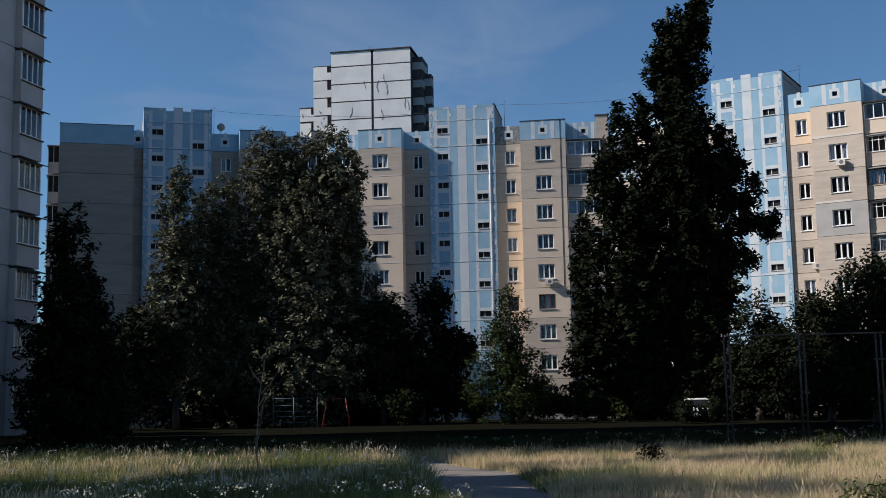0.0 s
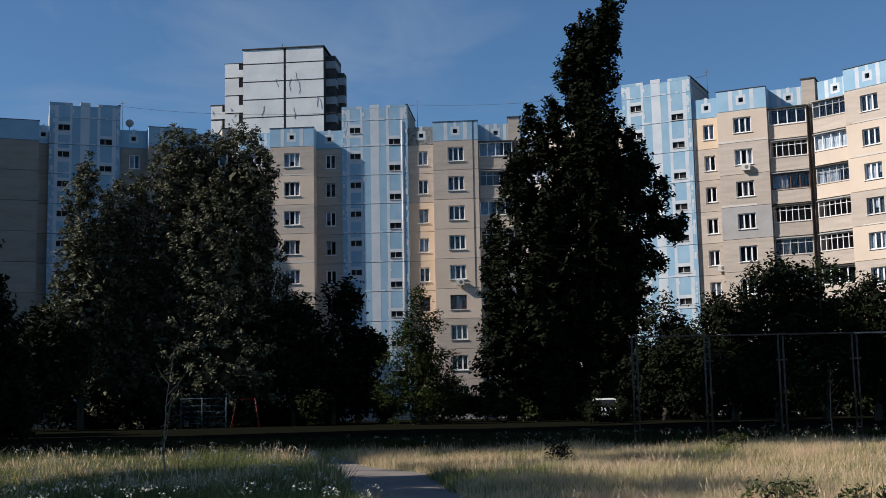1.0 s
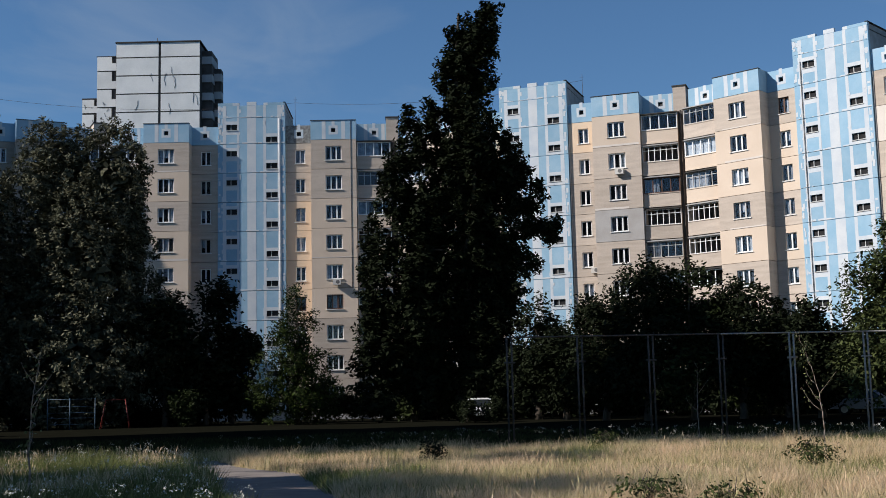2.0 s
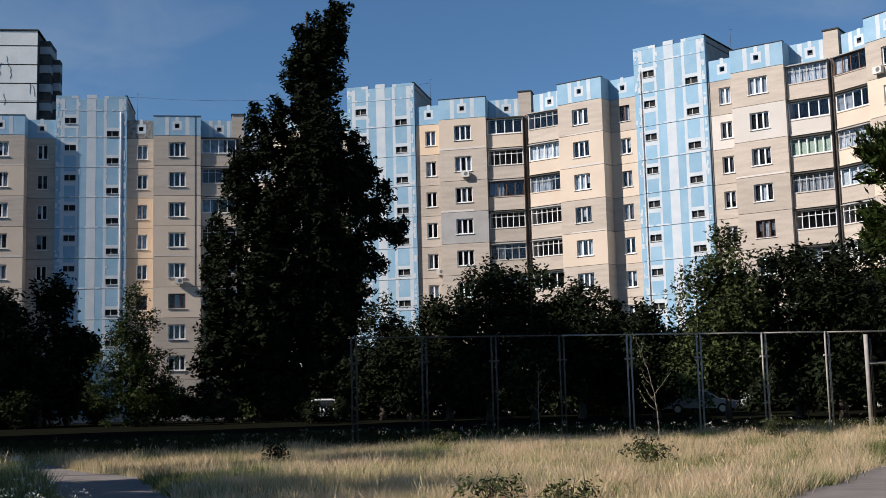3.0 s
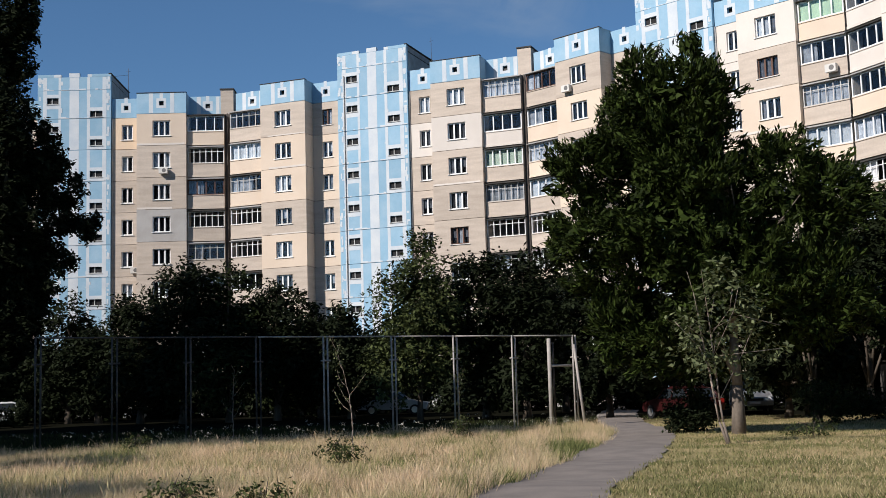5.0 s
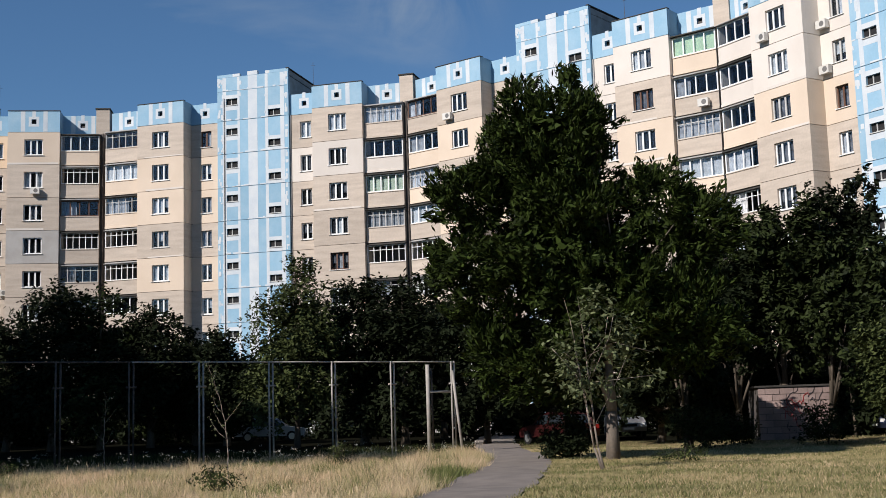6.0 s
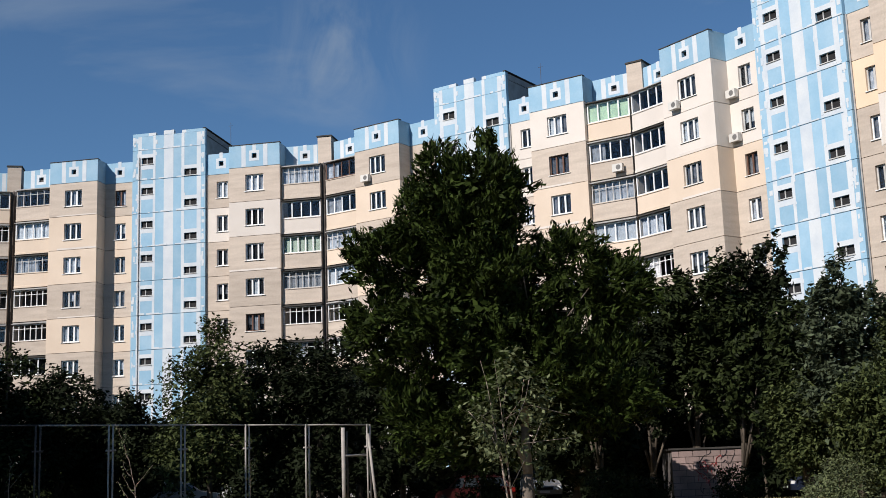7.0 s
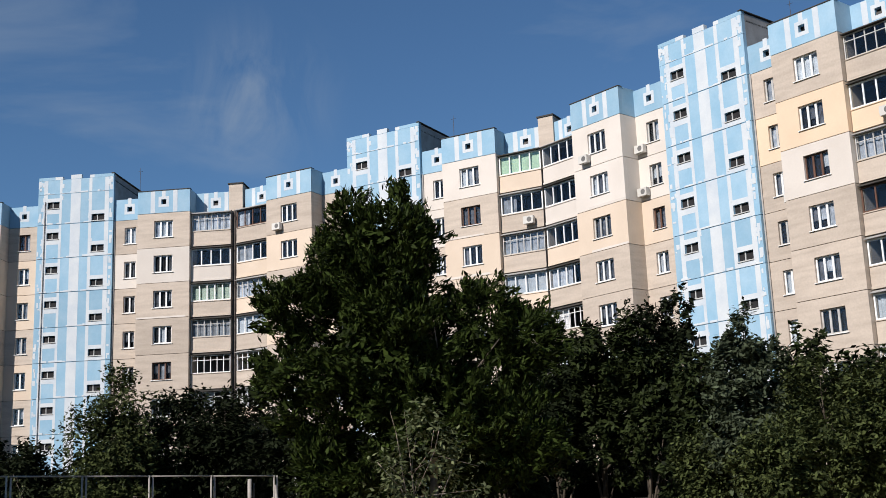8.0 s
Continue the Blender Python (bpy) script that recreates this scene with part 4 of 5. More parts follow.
def make_tree(name, x, y, height, lobes, mat, label, category="tree", bark=None, trunk_r=0.2, clumps=700, per=40, size=0.2, spread=0.32, spray=0.5,
              seed=1, droop=0.0, lean=(0, 0), hollow=0.45, group="", stems=1, limbs=14, tight=0.5, core=0.67, ragged=0.30, feather=0.0):
    """Tapered trunk with limbs and a crown of many small leaves."""
    bark = bark or BARK
    z = gz(x, y)
    t = thing(name, Matrix.Translation((x, y, z)), label, category, group)
    verts, corners, c = leaf_cloud(lobes, clumps, per, size, spread, spray, seed, droop, hollow, tight, core, ragged, feather)
    r = random.Random(seed)
    segs = []
    lob = np.array(lobes)
    top = float(np.max(lob[:, 2] + lob[:, 5] * 0.6))
    for s in range(stems):
        ox, oy = (r.uniform(-0.25, 0.25), r.uniform(-0.2, 0.2)) if stems > 1 else (0, 0)
        prev, pr = Vector((ox * 0.4, oy * 0.4, -0.1)), trunk_r / (1 if stems == 1 else 1.4)
        spine = []
        for i in range(1, 9):
            f = i / 8
            p = Vector((ox * (1 + 3 * f) + lean[0] * f + r.uniform(-0.06, 0.06) * height * 0.12, oy * (1 + 3 * f) + lean[1] * f + r.uniform(-0.06, 0.06) * height * 0.12, top * f))
            rr = trunk_r / (1 if stems == 1 else 1.4) * (1 - 0.88 * f)
            segs.append((prev, p, pr * (1.35 if i == 1 else 1), rr))
            spine.append((p, rr))
            prev, pr = p, rr
        for _ in range(limbs):
            tgt = Vector(c[r.randrange(len(c))])
            low = [q for q in spine if q[0].z < tgt.z - 0.1 * height * r.random()] or spine[:1]
            st, rr = low[-1] if r.random() < 0.6 else r.choice(low)
            mid = st.lerp(tgt, 0.5) + Vector((r.uniform(-.2, .2), r.uniform(-.2, .2), r.uniform(0, .4)))
            segs += [(st, mid, rr * 0.5, rr * 0.3), (mid, tgt, rr * 0.3, 0.012)]
    part("trunk", tubes_mesh("trunk", segs, bark, 7), t)
    part("crown", quick_mesh("crown", verts, corners, mat), t)
    return t


def round_lobes(w, dpt, z0, z1, n, seed, base_share=1.0):
    """Uneven heap of lobes filling a crown w wide and dpt deep between heights z0 and z1."""
    r = random.Random(seed)
    zc, hz = (z0 + z1) / 2, (z1 - z0) / 2
    out = [(0, 0, zc, w * 0.36, dpt * 0.36, hz * 0.8, 2.0 * base_share)]
    for i in range(n):
        a = 2 * math.pi * i / n + r.uniform(-0.4, 0.4)
        f = r.uniform(-0.75, 0.85)
        k = math.sqrt(max(0.05, 1 - f * f)) * r.uniform(0.5, 0.72)
        out.append((math.cos(a) * w / 2 * k, math.sin(a) * dpt / 2 * k, zc + f * hz * 0.8, w * r.uniform(0.15, 0.23), dpt * r.uniform(0.15, 0.23), hz * r.uniform(0.2, 0.34), 0.6))
    return out


def at(az, d):
    p = polar(az, d)
    return p.x, p.y


# tall poplar group: many upright boughs side by side
px, py = at(10.95, 82)
boughs = [(0.5, 26.9, 0.85, 1.9), (-0.7, 25.3, 1.35, 2.3), (0.6, 24.5, 1.05, 3.0), (-1.4, 23.4, 1.0, 2.0), (-0.2, 21.0, 1.7, 3.6),
          (-3.7, 18.8, 0.7, 2.3), (-2.4, 18.4, 1.1, 3.0), (0.0, 17.5, 2.1, 4.2), (2.4, 17.4, 1.3, 3.0), (3.6, 16.4, 1.1, 2.3),
          (-4.4, 14.5, 1.1, 3.6), (-1.8, 13.5, 2.1, 4.4), (1.7, 13.0, 2.3, 4.4), (4.2, 13.4, 1.2, 1.9), (5.8, 12.8, 1.2, 0.8), (6.7, 12.9, 0.6, 0.5), (5.0, 15.0, 0.7, 1.0),
          (-5.0, 9.5, 1.3, 4.0), (-2.3, 8.5, 2.5, 4.6), (1.2, 8.0, 2.7, 4.6), (3.6, 8.6, 1.3, 2.6), (4.6, 10.6, 1.0, 0.8),
          (-5.3, 4.5, 1.7, 4.2), (-1.8, 4.0, 2.9, 4.0), (1.7, 4.0, 2.5, 4.0)]
lob = [(cx + float(np.interp(cz, (4, 14, 27), (-0.7, -0.4, 1.7))), 0.5 * math.sin(3.1 * i), cz, rx, min(rx, 2.2), rz, 0.16 + rx * rz / 5.2) for i, (cx, cz, rx, rz) in enumerate(boughs)]
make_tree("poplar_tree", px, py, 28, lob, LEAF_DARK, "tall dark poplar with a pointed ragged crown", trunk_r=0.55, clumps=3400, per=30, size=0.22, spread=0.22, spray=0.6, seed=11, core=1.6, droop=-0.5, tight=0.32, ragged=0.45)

# rounded birch group in the shade of the grey house
px, py = at(-6.6, 89)
domes = [(-2.9, 17.4, 2.0, 3.7), (-0.6, 17.5, 2.3, 3.8), (2.0, 17.5, 2.2, 3.7), (3.0, 14.4, 1.5, 3.4), (-3.0, 12.6, 2.0, 4.0), (0.2, 11.5, 3.6, 5.5), (3.0, 10.0, 2.0, 4.5),
         (-6.2, 14.2, 1.7, 3.8), (-6.6, 9.6, 2.3, 4.6), (-4.4, 8.0, 2.6, 5.0), (0.0, 5.0, 4.6, 4.8), (4.6, 6.6, 2.4, 3.8), (-6.4, 4.4, 2.8, 4.0)]
lob = [(cx, 0.7 * math.sin(2.3 * i), cz, rx, rx * 0.95, rz, 0.2 + rx * rz / 6.0) for i, (cx, cz, rx, rz) in enumerate(domes)]
make_tree("birch_tree", px, py, 16, lob, LEAF_GREY, "broad grey-green birch with a rounded top", trunk_r=0.35, clumps=3300, per=29, size=0.18, spread=0.22, spray=0.3, seed=12, droop=0.5, limbs=6, core=1.8, tight=0.6, ragged=0.18, hollow=0.6)
px, py = at(-12.4, 88)
lob = [tuple(v * (1.3 if j < 6 else 1) for j, v in enumerate(q)) for q in [(0, 0, 10.5, 1.0, 1.0, 3.6, 1), (0.2, 0, 6.5, 1.7, 1.6, 4.0, 1.6), (-0.9, 0, 4.6, 1.7, 1.6, 3.4, 1.2), (0.9, 0, 8.0, 1.1, 1.1, 2.6, 0.7), (0.0, 0, 13.0, 0.5, 0.5, 1.3, 0.2)]]
make_tree("slender_birch", px, py, 14, lob, LEAF_GREY, "slender grey-green birch beside the broad one", "tree", trunk_r=0.22, clumps=720, per=26, size=0.19, spread=0.22, spray=0.35, seed=13, droop=0.5, limbs=6)
px, py = at(-17.0, 60)
make_tree("spruce_tree", px, py, 11, [(0, 0, 9.0, 0.8, 0.8, 1.9, 0.5), (0, 0, 6.6, 1.3, 1.3, 2.0, 1), (0, 0, 4.0, 2.3, 2.1, 2.6, 1.8), (0.3, 0, 1.8, 2.9, 2.4, 2.0, 1.8)], LEAF_DARK, "dark dense tree with a narrow top by the grey house", clumps=560, per=34, size=0.19, spread=0.26, spray=0.3, seed=14)
# low trees whose deep shade is put into the near-black leaf colour
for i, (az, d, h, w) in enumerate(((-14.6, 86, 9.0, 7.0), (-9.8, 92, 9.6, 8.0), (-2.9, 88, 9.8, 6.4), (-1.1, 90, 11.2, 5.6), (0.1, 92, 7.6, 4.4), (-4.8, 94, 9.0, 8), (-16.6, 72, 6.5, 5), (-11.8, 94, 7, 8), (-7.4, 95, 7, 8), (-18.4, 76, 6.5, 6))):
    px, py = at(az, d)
    make_tree("shade_toned_tree", px, py, h, round_lobes(w, w * 0.8, -0.2, h, 7, 20 + i), LEAF_DARK, "low tree coloured near-black for deep shade", "tree", clumps=330, per=17, size=0.30, spread=0.4, spray=0.3, seed=30 + i, trunk_r=0.18, group="shaded trees")

# young light maple and shrubs before the house
px, py = at(3.1, 80)
make_tree("young_maple", px, py, 8.6, [(0, 0, 6.8, 0.8, 0.8, 1.9, 0.6), (0, 0, 5.0, 1.5, 1.4, 1.8, 1.2), (-0.2, 0, 3.0, 2.5, 2.1, 1.9, 2), (-1.0, 0, 1.5, 2.0, 1.6, 1.3, 0.8), (1.2, 0, 1.8, 1.6, 1.4, 1.4, 0.8)], LEAF_LOCUST, "young maple with lighter green leaves and a pointed top", clumps=480, per=30, size=0.13, spread=0.22, tight=0.3, spray=0.7, seed=41, core=1.5, trunk_r=0.14)
for i, (az, d, h, w, mt) in enumerate(((1.3, 88, 2.2, 2.0, 0), (4.8, 88, 2.4, 2.6, 0), (6.1, 88, 2.2, 3.2, 0), (7.2, 89, 2.0, 2.6, 0), (9.55, 84, 4.4, 1.9, 1), (8.2, 88, 1.8, 2.0, 0), (13.2, 86, 3.0, 3, 2), (-2.0, 84, 2.4, 1.6, 0))):
    px, py = at(az, d)
    make_tree("lawn_shrub", px, py, h, round_lobes(w, w * 0.8, 0.1, h, 5, 60 + i), (LEAF_MID, LEAF_LIGHT, LEAF_DARK)[mt], "green shrub on the lawn before the house" if mt != 1 else "bright green young shrub on the lawn", "shrub", clumps=170, per=28, size=0.14, spread=0.2, spray=0.3, seed=70 + i, trunk_r=0.05, group="shrubs before the house")

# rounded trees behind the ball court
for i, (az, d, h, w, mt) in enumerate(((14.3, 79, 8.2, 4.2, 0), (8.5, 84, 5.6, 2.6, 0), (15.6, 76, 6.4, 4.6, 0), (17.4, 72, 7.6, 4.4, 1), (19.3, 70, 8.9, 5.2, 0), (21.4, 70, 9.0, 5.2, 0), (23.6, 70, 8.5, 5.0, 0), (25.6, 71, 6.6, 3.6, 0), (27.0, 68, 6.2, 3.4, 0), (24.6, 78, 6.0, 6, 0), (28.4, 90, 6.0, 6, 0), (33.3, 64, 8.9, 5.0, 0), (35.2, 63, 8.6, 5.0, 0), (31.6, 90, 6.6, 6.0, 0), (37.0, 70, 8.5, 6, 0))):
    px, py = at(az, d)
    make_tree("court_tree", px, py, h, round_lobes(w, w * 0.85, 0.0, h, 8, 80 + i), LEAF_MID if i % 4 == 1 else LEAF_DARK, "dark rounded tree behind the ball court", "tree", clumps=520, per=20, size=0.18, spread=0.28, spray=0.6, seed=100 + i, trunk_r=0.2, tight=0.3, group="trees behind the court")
px, py = at(30.2, 62)
make_tree("ash_tree", px, py, 9.0, [(0.2, 0, 7.6, 0.7, 0.8, 1.5, 0.5), (-0.6, 0, 5.8, 1.6, 1.5, 1.6, 1.1), (0.7, 0, 5.6, 1.5, 1.4, 1.7, 1.0), (0, 0, 3.6, 2.3, 2.0, 1.6, 1.5), (-1.0, 0, 2.4, 1.6, 1.5, 1.0, 0.6), (1.7, 0, 6.6, 0.7, 0.7, 1.1, 0.25)], LEAF_LIGHT, "feathery light green ash tree behind the court fence", clumps=520, per=30, size=0.15, spread=0.25, spray=0.8, seed=120, trunk_r=0.15)

# big locust tree by the path
px, py = at(44.75, 40)
# the crown hangs out to the west of the trunk
crown = [(-2.7, 12.5, 0.6, 0.7, 0.28), (-0.9, 12.5, 0.7, 0.8, 0.3), (-1.8, 11.6, 1.9, 1.0, 0.9), (-3.5, 10.6, 1.3, 1.1, 0.7), (-0.7, 10.4, 1.5, 1.5, 0.9), (-1.8, 9.4, 2.6, 1.7, 1.6), (-4.6, 9.0, 1.3, 1.0, 0.6), (1.6, 8.8, 1.3, 1.0, 0.6),
         (-1.5, 7.3, 3.8, 1.9, 2.2), (2.9, 7.7, 1.6, 1.2, 0.9), (-4.6, 7.0, 1.4, 1.1, 0.7), (-3.9, 5.2, 1.4, 1.1, 0.7), (-4.0, 3.6, 1.0, 1.0, 0.5), (0, 5.0, 3.6, 1.9, 1.9), (2.4, 4.4, 2.1, 1.5, 1.1), (-1.5, 3.2, 2.6, 1.2, 1.0), (-1.4, 8.6, 1.8, 2.2, 1.4), (-0.6, 6.0, 2.2, 2.0, 1.6), (-1.6, 10.6, 1.0, 1.2, 0.6)]
# facing the camera: shift along the line square to the view
across = Vector((math.cos(radians(44.7)), -math.sin(radians(44.7)), 0))
lob = [(across.x * cx * 0.93, across.y * cx * 0.93, 0.1 + cz * 0.93, rx * 0.93, rx * 0.84, rz * 0.93, sh) for cx, cz, rx, rz, sh in crown]
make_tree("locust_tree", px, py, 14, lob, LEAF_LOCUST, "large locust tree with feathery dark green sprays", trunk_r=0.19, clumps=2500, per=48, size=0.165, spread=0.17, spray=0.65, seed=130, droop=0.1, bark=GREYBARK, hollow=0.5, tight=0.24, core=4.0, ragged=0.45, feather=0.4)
px, py = at(44.45, 32.8)
make_tree("young_apple_tree", px, py, 4.6, [(-0.1, 0, 3.3, 1.2, 1.1, 1.2, 1.5), (-0.9, 0, 2.6, 0.9, 0.9, 0.7, 0.7), (0.9, 0, 2.6, 0.9, 0.9, 0.7, 0.7), (0.1, 0, 4.2, 0.5, 0.5, 0.6, 0.3), (-0.6, 0, 3.9, 0.4, 0.4, 0.5, 0.2)], LEAF_PALE, "young tree with pale leaves on thin leaning stems", clumps=170, per=9, size=0.105, spread=0.17, spray=0.3, tight=0.25, seed=131, trunk_r=0.048, bark=PALEBARK, stems=2, hollow=0.4, limbs=7, core=0.0, ragged=0.5)

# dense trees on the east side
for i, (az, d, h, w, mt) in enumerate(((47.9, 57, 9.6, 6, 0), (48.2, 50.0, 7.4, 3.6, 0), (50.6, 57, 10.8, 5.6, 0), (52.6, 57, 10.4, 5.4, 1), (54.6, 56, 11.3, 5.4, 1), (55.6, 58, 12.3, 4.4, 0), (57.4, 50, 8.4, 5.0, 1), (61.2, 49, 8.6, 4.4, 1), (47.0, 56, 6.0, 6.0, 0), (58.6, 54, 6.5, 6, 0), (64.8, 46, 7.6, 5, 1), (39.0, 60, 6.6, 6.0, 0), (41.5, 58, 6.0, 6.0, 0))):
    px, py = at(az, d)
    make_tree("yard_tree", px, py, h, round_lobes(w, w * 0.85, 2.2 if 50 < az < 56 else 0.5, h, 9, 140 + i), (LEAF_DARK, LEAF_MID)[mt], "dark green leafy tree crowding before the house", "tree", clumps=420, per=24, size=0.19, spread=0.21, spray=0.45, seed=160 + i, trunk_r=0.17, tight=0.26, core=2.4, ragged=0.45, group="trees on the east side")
px, py = at(59.5, 45)
make_tree("thuja_tree", px, py, 9, [(0, 0, 7.6, 0.6, 0.6, 1.2, 0.5), (-0.5, 0.2, 6.4, 1.0, 0.9, 1.3, 0.9), (0.6, -0.2, 6.0, 1.0, 0.9, 1.4, 0.9), (0, 0, 4.6, 1.7, 1.5, 1.9, 1.5), (0, 0, 2.6, 2.1, 1.8, 2.2, 1.7)], LEAF_PINE, "grey-green conical evergreen tree", clumps=460, per=36, size=0.14, spread=0.17, spray=0.4, seed=180, trunk_r=0.14, tight=0.28, ragged=0.4, core=2.0)
for i, (az, d, h, w) in enumerate(((62.6, 41, 6.6, 3.4), (60.4, 39, 4.2, 2.6), (57.2, 45, 4.6, 2.0), (65.5, 40, 6.2, 3.6))):
    px, py = at(az, d)
    make_tree("light_tree", px, py, h, round_lobes(w, w, 0.8, h, 7, 190 + i), LEAF_LIGHT, "lighter green young tree at the lawn edge", "tree", clumps=330, per=30, size=0.11, spread=0.22, spray=0.5, seed=200 + i, trunk_r=0.09, tight=0.25, group="young trees at the lawn")
for i, (az, d, h, w) in enumerate(((48.8, 49, 1.7, 2.6), (50.2, 52, 1.2, 2.0), (54.3, 50, 1.5, 2.4))):
    px, py = at(az, d)
    make_tree("dark_bush", px, py, h, round_lobes(w, w, 0.0, h, 5, 214 + i), LEAF_MID, "low green bush in the shade of the trees", "shrub", clumps=110, per=22, size=0.09, spread=0.16, spray=0.25, seed=218 + i, trunk_r=0.03)
# bushes added behind the east trees to keep their gaps dark
for i, (az, d, h, w) in enumerate(((54.9, 62, 5.0, 6.5), (50.6, 63, 4.6, 6.0), (52.6, 61.5, 6.4, 5.0))):
    px, py = at(az, d)
    make_tree("filler_bush", px, py, h, round_lobes(w, 3, -0.2, h, 7, 224 + i), LEAF_DARK, "dark bush added to fill the shade before the house", "shrub", clumps=220, per=20, size=0.2, spread=0.4, spray=0.3, seed=226 + i, trunk_r=0.06, group="hedge before the house")
px, py = at(42.6, 41)
make_tree("dark_bush", px, py, 1.6, round_lobes(1.8, 1.5, 0.05, 1.5, 5, 210), LEAF_DARK, "low dark bush by the locust trunk", "shrub", clumps=150, per=26, size=0.09, spread=0.16, spray=0.25, seed=211, trunk_r=0.04)
px, py = at(58.6, 38)
make_tree("weed_clump", px, py, 1.9, round_lobes(3.4, 2.0, 0.0, 1.7, 6, 212), LEAF_PALE, "tall weeds with pale flower heads at the lawn edge", "shrub", clumps=220, per=24, size=0.06, spread=0.16, spray=0.35, seed=213, trunk_r=0.03)

# added near-black bushes along the house front fill the shade below the trees
for i in range(30):
    az = -17 + i * 2.75
    if 7.0 < az < 11.0 or 1.0 < az < 8.2:
        continue
    d = 97 if az < 14 else 97 - (az - 14) * 0.78
    px, py = at(az, d - 4)
    h = 2.6 + 1.3 * math.sin(i * 2.3)
    make_tree("filler_bush", px, py, h, round_lobes(6.0, 2.6, -0.3, h, 6, 300 + i), LEAF_DARK, "dark bush added to fill the shade before the house", "shrub", clumps=120, per=22, size=0.27, spread=0.4, spray=0.3, seed=320 + i, trunk_r=0.06, group="hedge before the house")

# more added bushes cover the pale house base with dark
for i, (az, d, h, w) in enumerate(((9.0, 92, 2.4, 4.0), (10.6, 91, 3.0, 4.4), (12.4, 91, 3.4, 4.4), (14.2, 90, 3.2, 4.6), (16.2, 88, 3.4, 5.0), (18.6, 87, 3.2, 5.0), (21.0, 85, 3.2, 5.2), (23.4, 83, 3.2, 5.2), (26.0, 83, 3.0, 5.2))):
    px, py = at(az, d)
    make_tree("filler_bush", px, py, h, round_lobes(w, 2.4, -0.3, h, 6, 360 + i), LEAF_DARK, "dark bush added to fill the shade before the house", "shrub", clumps=150, per=22, size=0.24, spread=0.3, spray=0.3, seed=370 + i, trunk_r=0.06, group="hedge before the house")

# trees beside the meadow, unseen west of the camera's view, placed for their shadows
make_tree("pine_tree", -17.0, 27.6, 18.6, [(0, 0, 16.0, 1.5, 1.3, 2.3, 1.2), (0.4, 0.4, 14.2, 1.0, 1.0, 1.0, 0.6)], LEAF_DARK, "tall bare-stemmed pine at the meadow's edge", trunk_r=0.2, clumps=420, per=24, size=0.26, spread=0.3, spray=0.4, seed=380, limbs=5, group="trees at the meadow's edge")
make_tree("pine_tree", -18.0, 23.0, 15.8, [(0, 0, 11.6, 2.2, 2.0, 2.0, 1.2), (0.6, -0.6, 10.0, 1.6, 1.8, 1.2, 0.8)], LEAF_DARK, "bare-stemmed pine with a wide top at the meadow's edge", trunk_r=0.22, clumps=480, per=24, size=0.28, spread=0.3, spray=0.4, seed=382, limbs=5, group="trees at the meadow's edge")
make_tree("maple_tree", -18.0, 17.4, 15.8, [(0, 0, 12.7, 3.1, 3.1, 3.2, 1.5), (0, 0, 9.2, 3.4, 3.4, 3.0, 1.2), (0, 0, 5.8, 3.8, 3.8, 3.8, 1.6)], LEAF_DARK, "broad maple at the meadow's edge", trunk_r=0.3, clumps=520, per=24, size=0.32, spread=0.4, spray=0.4, seed=381, group="trees at the meadow's edge")


# ---------------------------------------------------------------- saplings and low bushes in the meadow
def make_sapling(x, y, h, seed, lean, leaves, label):
    z = gz(x, y)
    t = thing("sapling", Matrix.Translation((x, y, z)), label, "sapling", "saplings in the meadow")
    r = random.Random(seed)
    segs, tips = [], []
    prev, pr = Vector((0, 0, -0.05)), 0.021
    bend = r.uniform(-0.1, 0.1)
    n = 14
    for i in range(1, n + 1):
        f = i / n
        p = Vector((lean * f * f + bend * math.sin(3 * f) + r.uniform(-.015, .015), r.uniform(-.015, .015), h * f))
        segs.append((prev, p, pr, 0.021 * (1 - 0.85 * f)))
        if f > 0.3 and r.random() < 0.75:
            a = r.uniform(0, 6.28)
            q, d = p, Vector((math.cos(a), math.sin(a), r.uniform(0.5, 1.3))).normalized()
            L = r.uniform(0.12, 0.32) * (1.35 - f)
            for j in range(3):
                e = q + d * L
                segs.append((q, e, 0.008 - 0.002 * j, 0.006 - 0.002 * j))
                tips += [q.lerp(e, 0.5), e]
                q = e
                d = (d + Vector((r.uniform(-.3, .3), r.uniform(-.3, .3), 0.25))).normalized()
        prev, pr = p, 0.021 * (1 - 0.85 * f)
    tips.append(prev)
    part("stem", tubes_mesh("stem", segs, PALEBARK, 5), t)
    g = np.random.default_rng(seed)
    c = np.array([tips[i % len(tips)] for i in range(leaves)])
    p = c + g.normal(size=c.shape) * 0.06
    u = g.normal(size=c.shape)
    u /= np.linalg.norm(u, axis=1, keepdims=True)
    v = np.cross(u, g.normal(size=c.shape))
    v /= np.linalg.norm(v, axis=1, keepdims=True)
    s = 0.035
    part("foliage", quick_mesh("foliage", np.stack([p - u * s, p + v * s * 0.6, p + u * s, p - v * s * 0.6], 1).reshape(-1, 3), np.arange(4 * leaves).reshape(leaves, 4), LEAF_PALE), t)


for az, d, h, seed, lean, n, lb in ((-8.6, 19.5, 2.5, 1, 0.1, 60, "bare thin sapling with few leaves in tall grass"), (27.0, 31.5, 3.1, 2, -0.6, 90, "thin leaning sapling with sparse pale leaves"),
                                    (21.6, 44, 2.6, 3, 0.05, 90, "thin sapling before the court fence"), (32.1, 44, 3.0, 4, -0.05, 110, "thin sapling at the court fence with dry leaves")):
    x, y = at(az, d)
    make_sapling(x, y, h, seed, lean, n, lb)

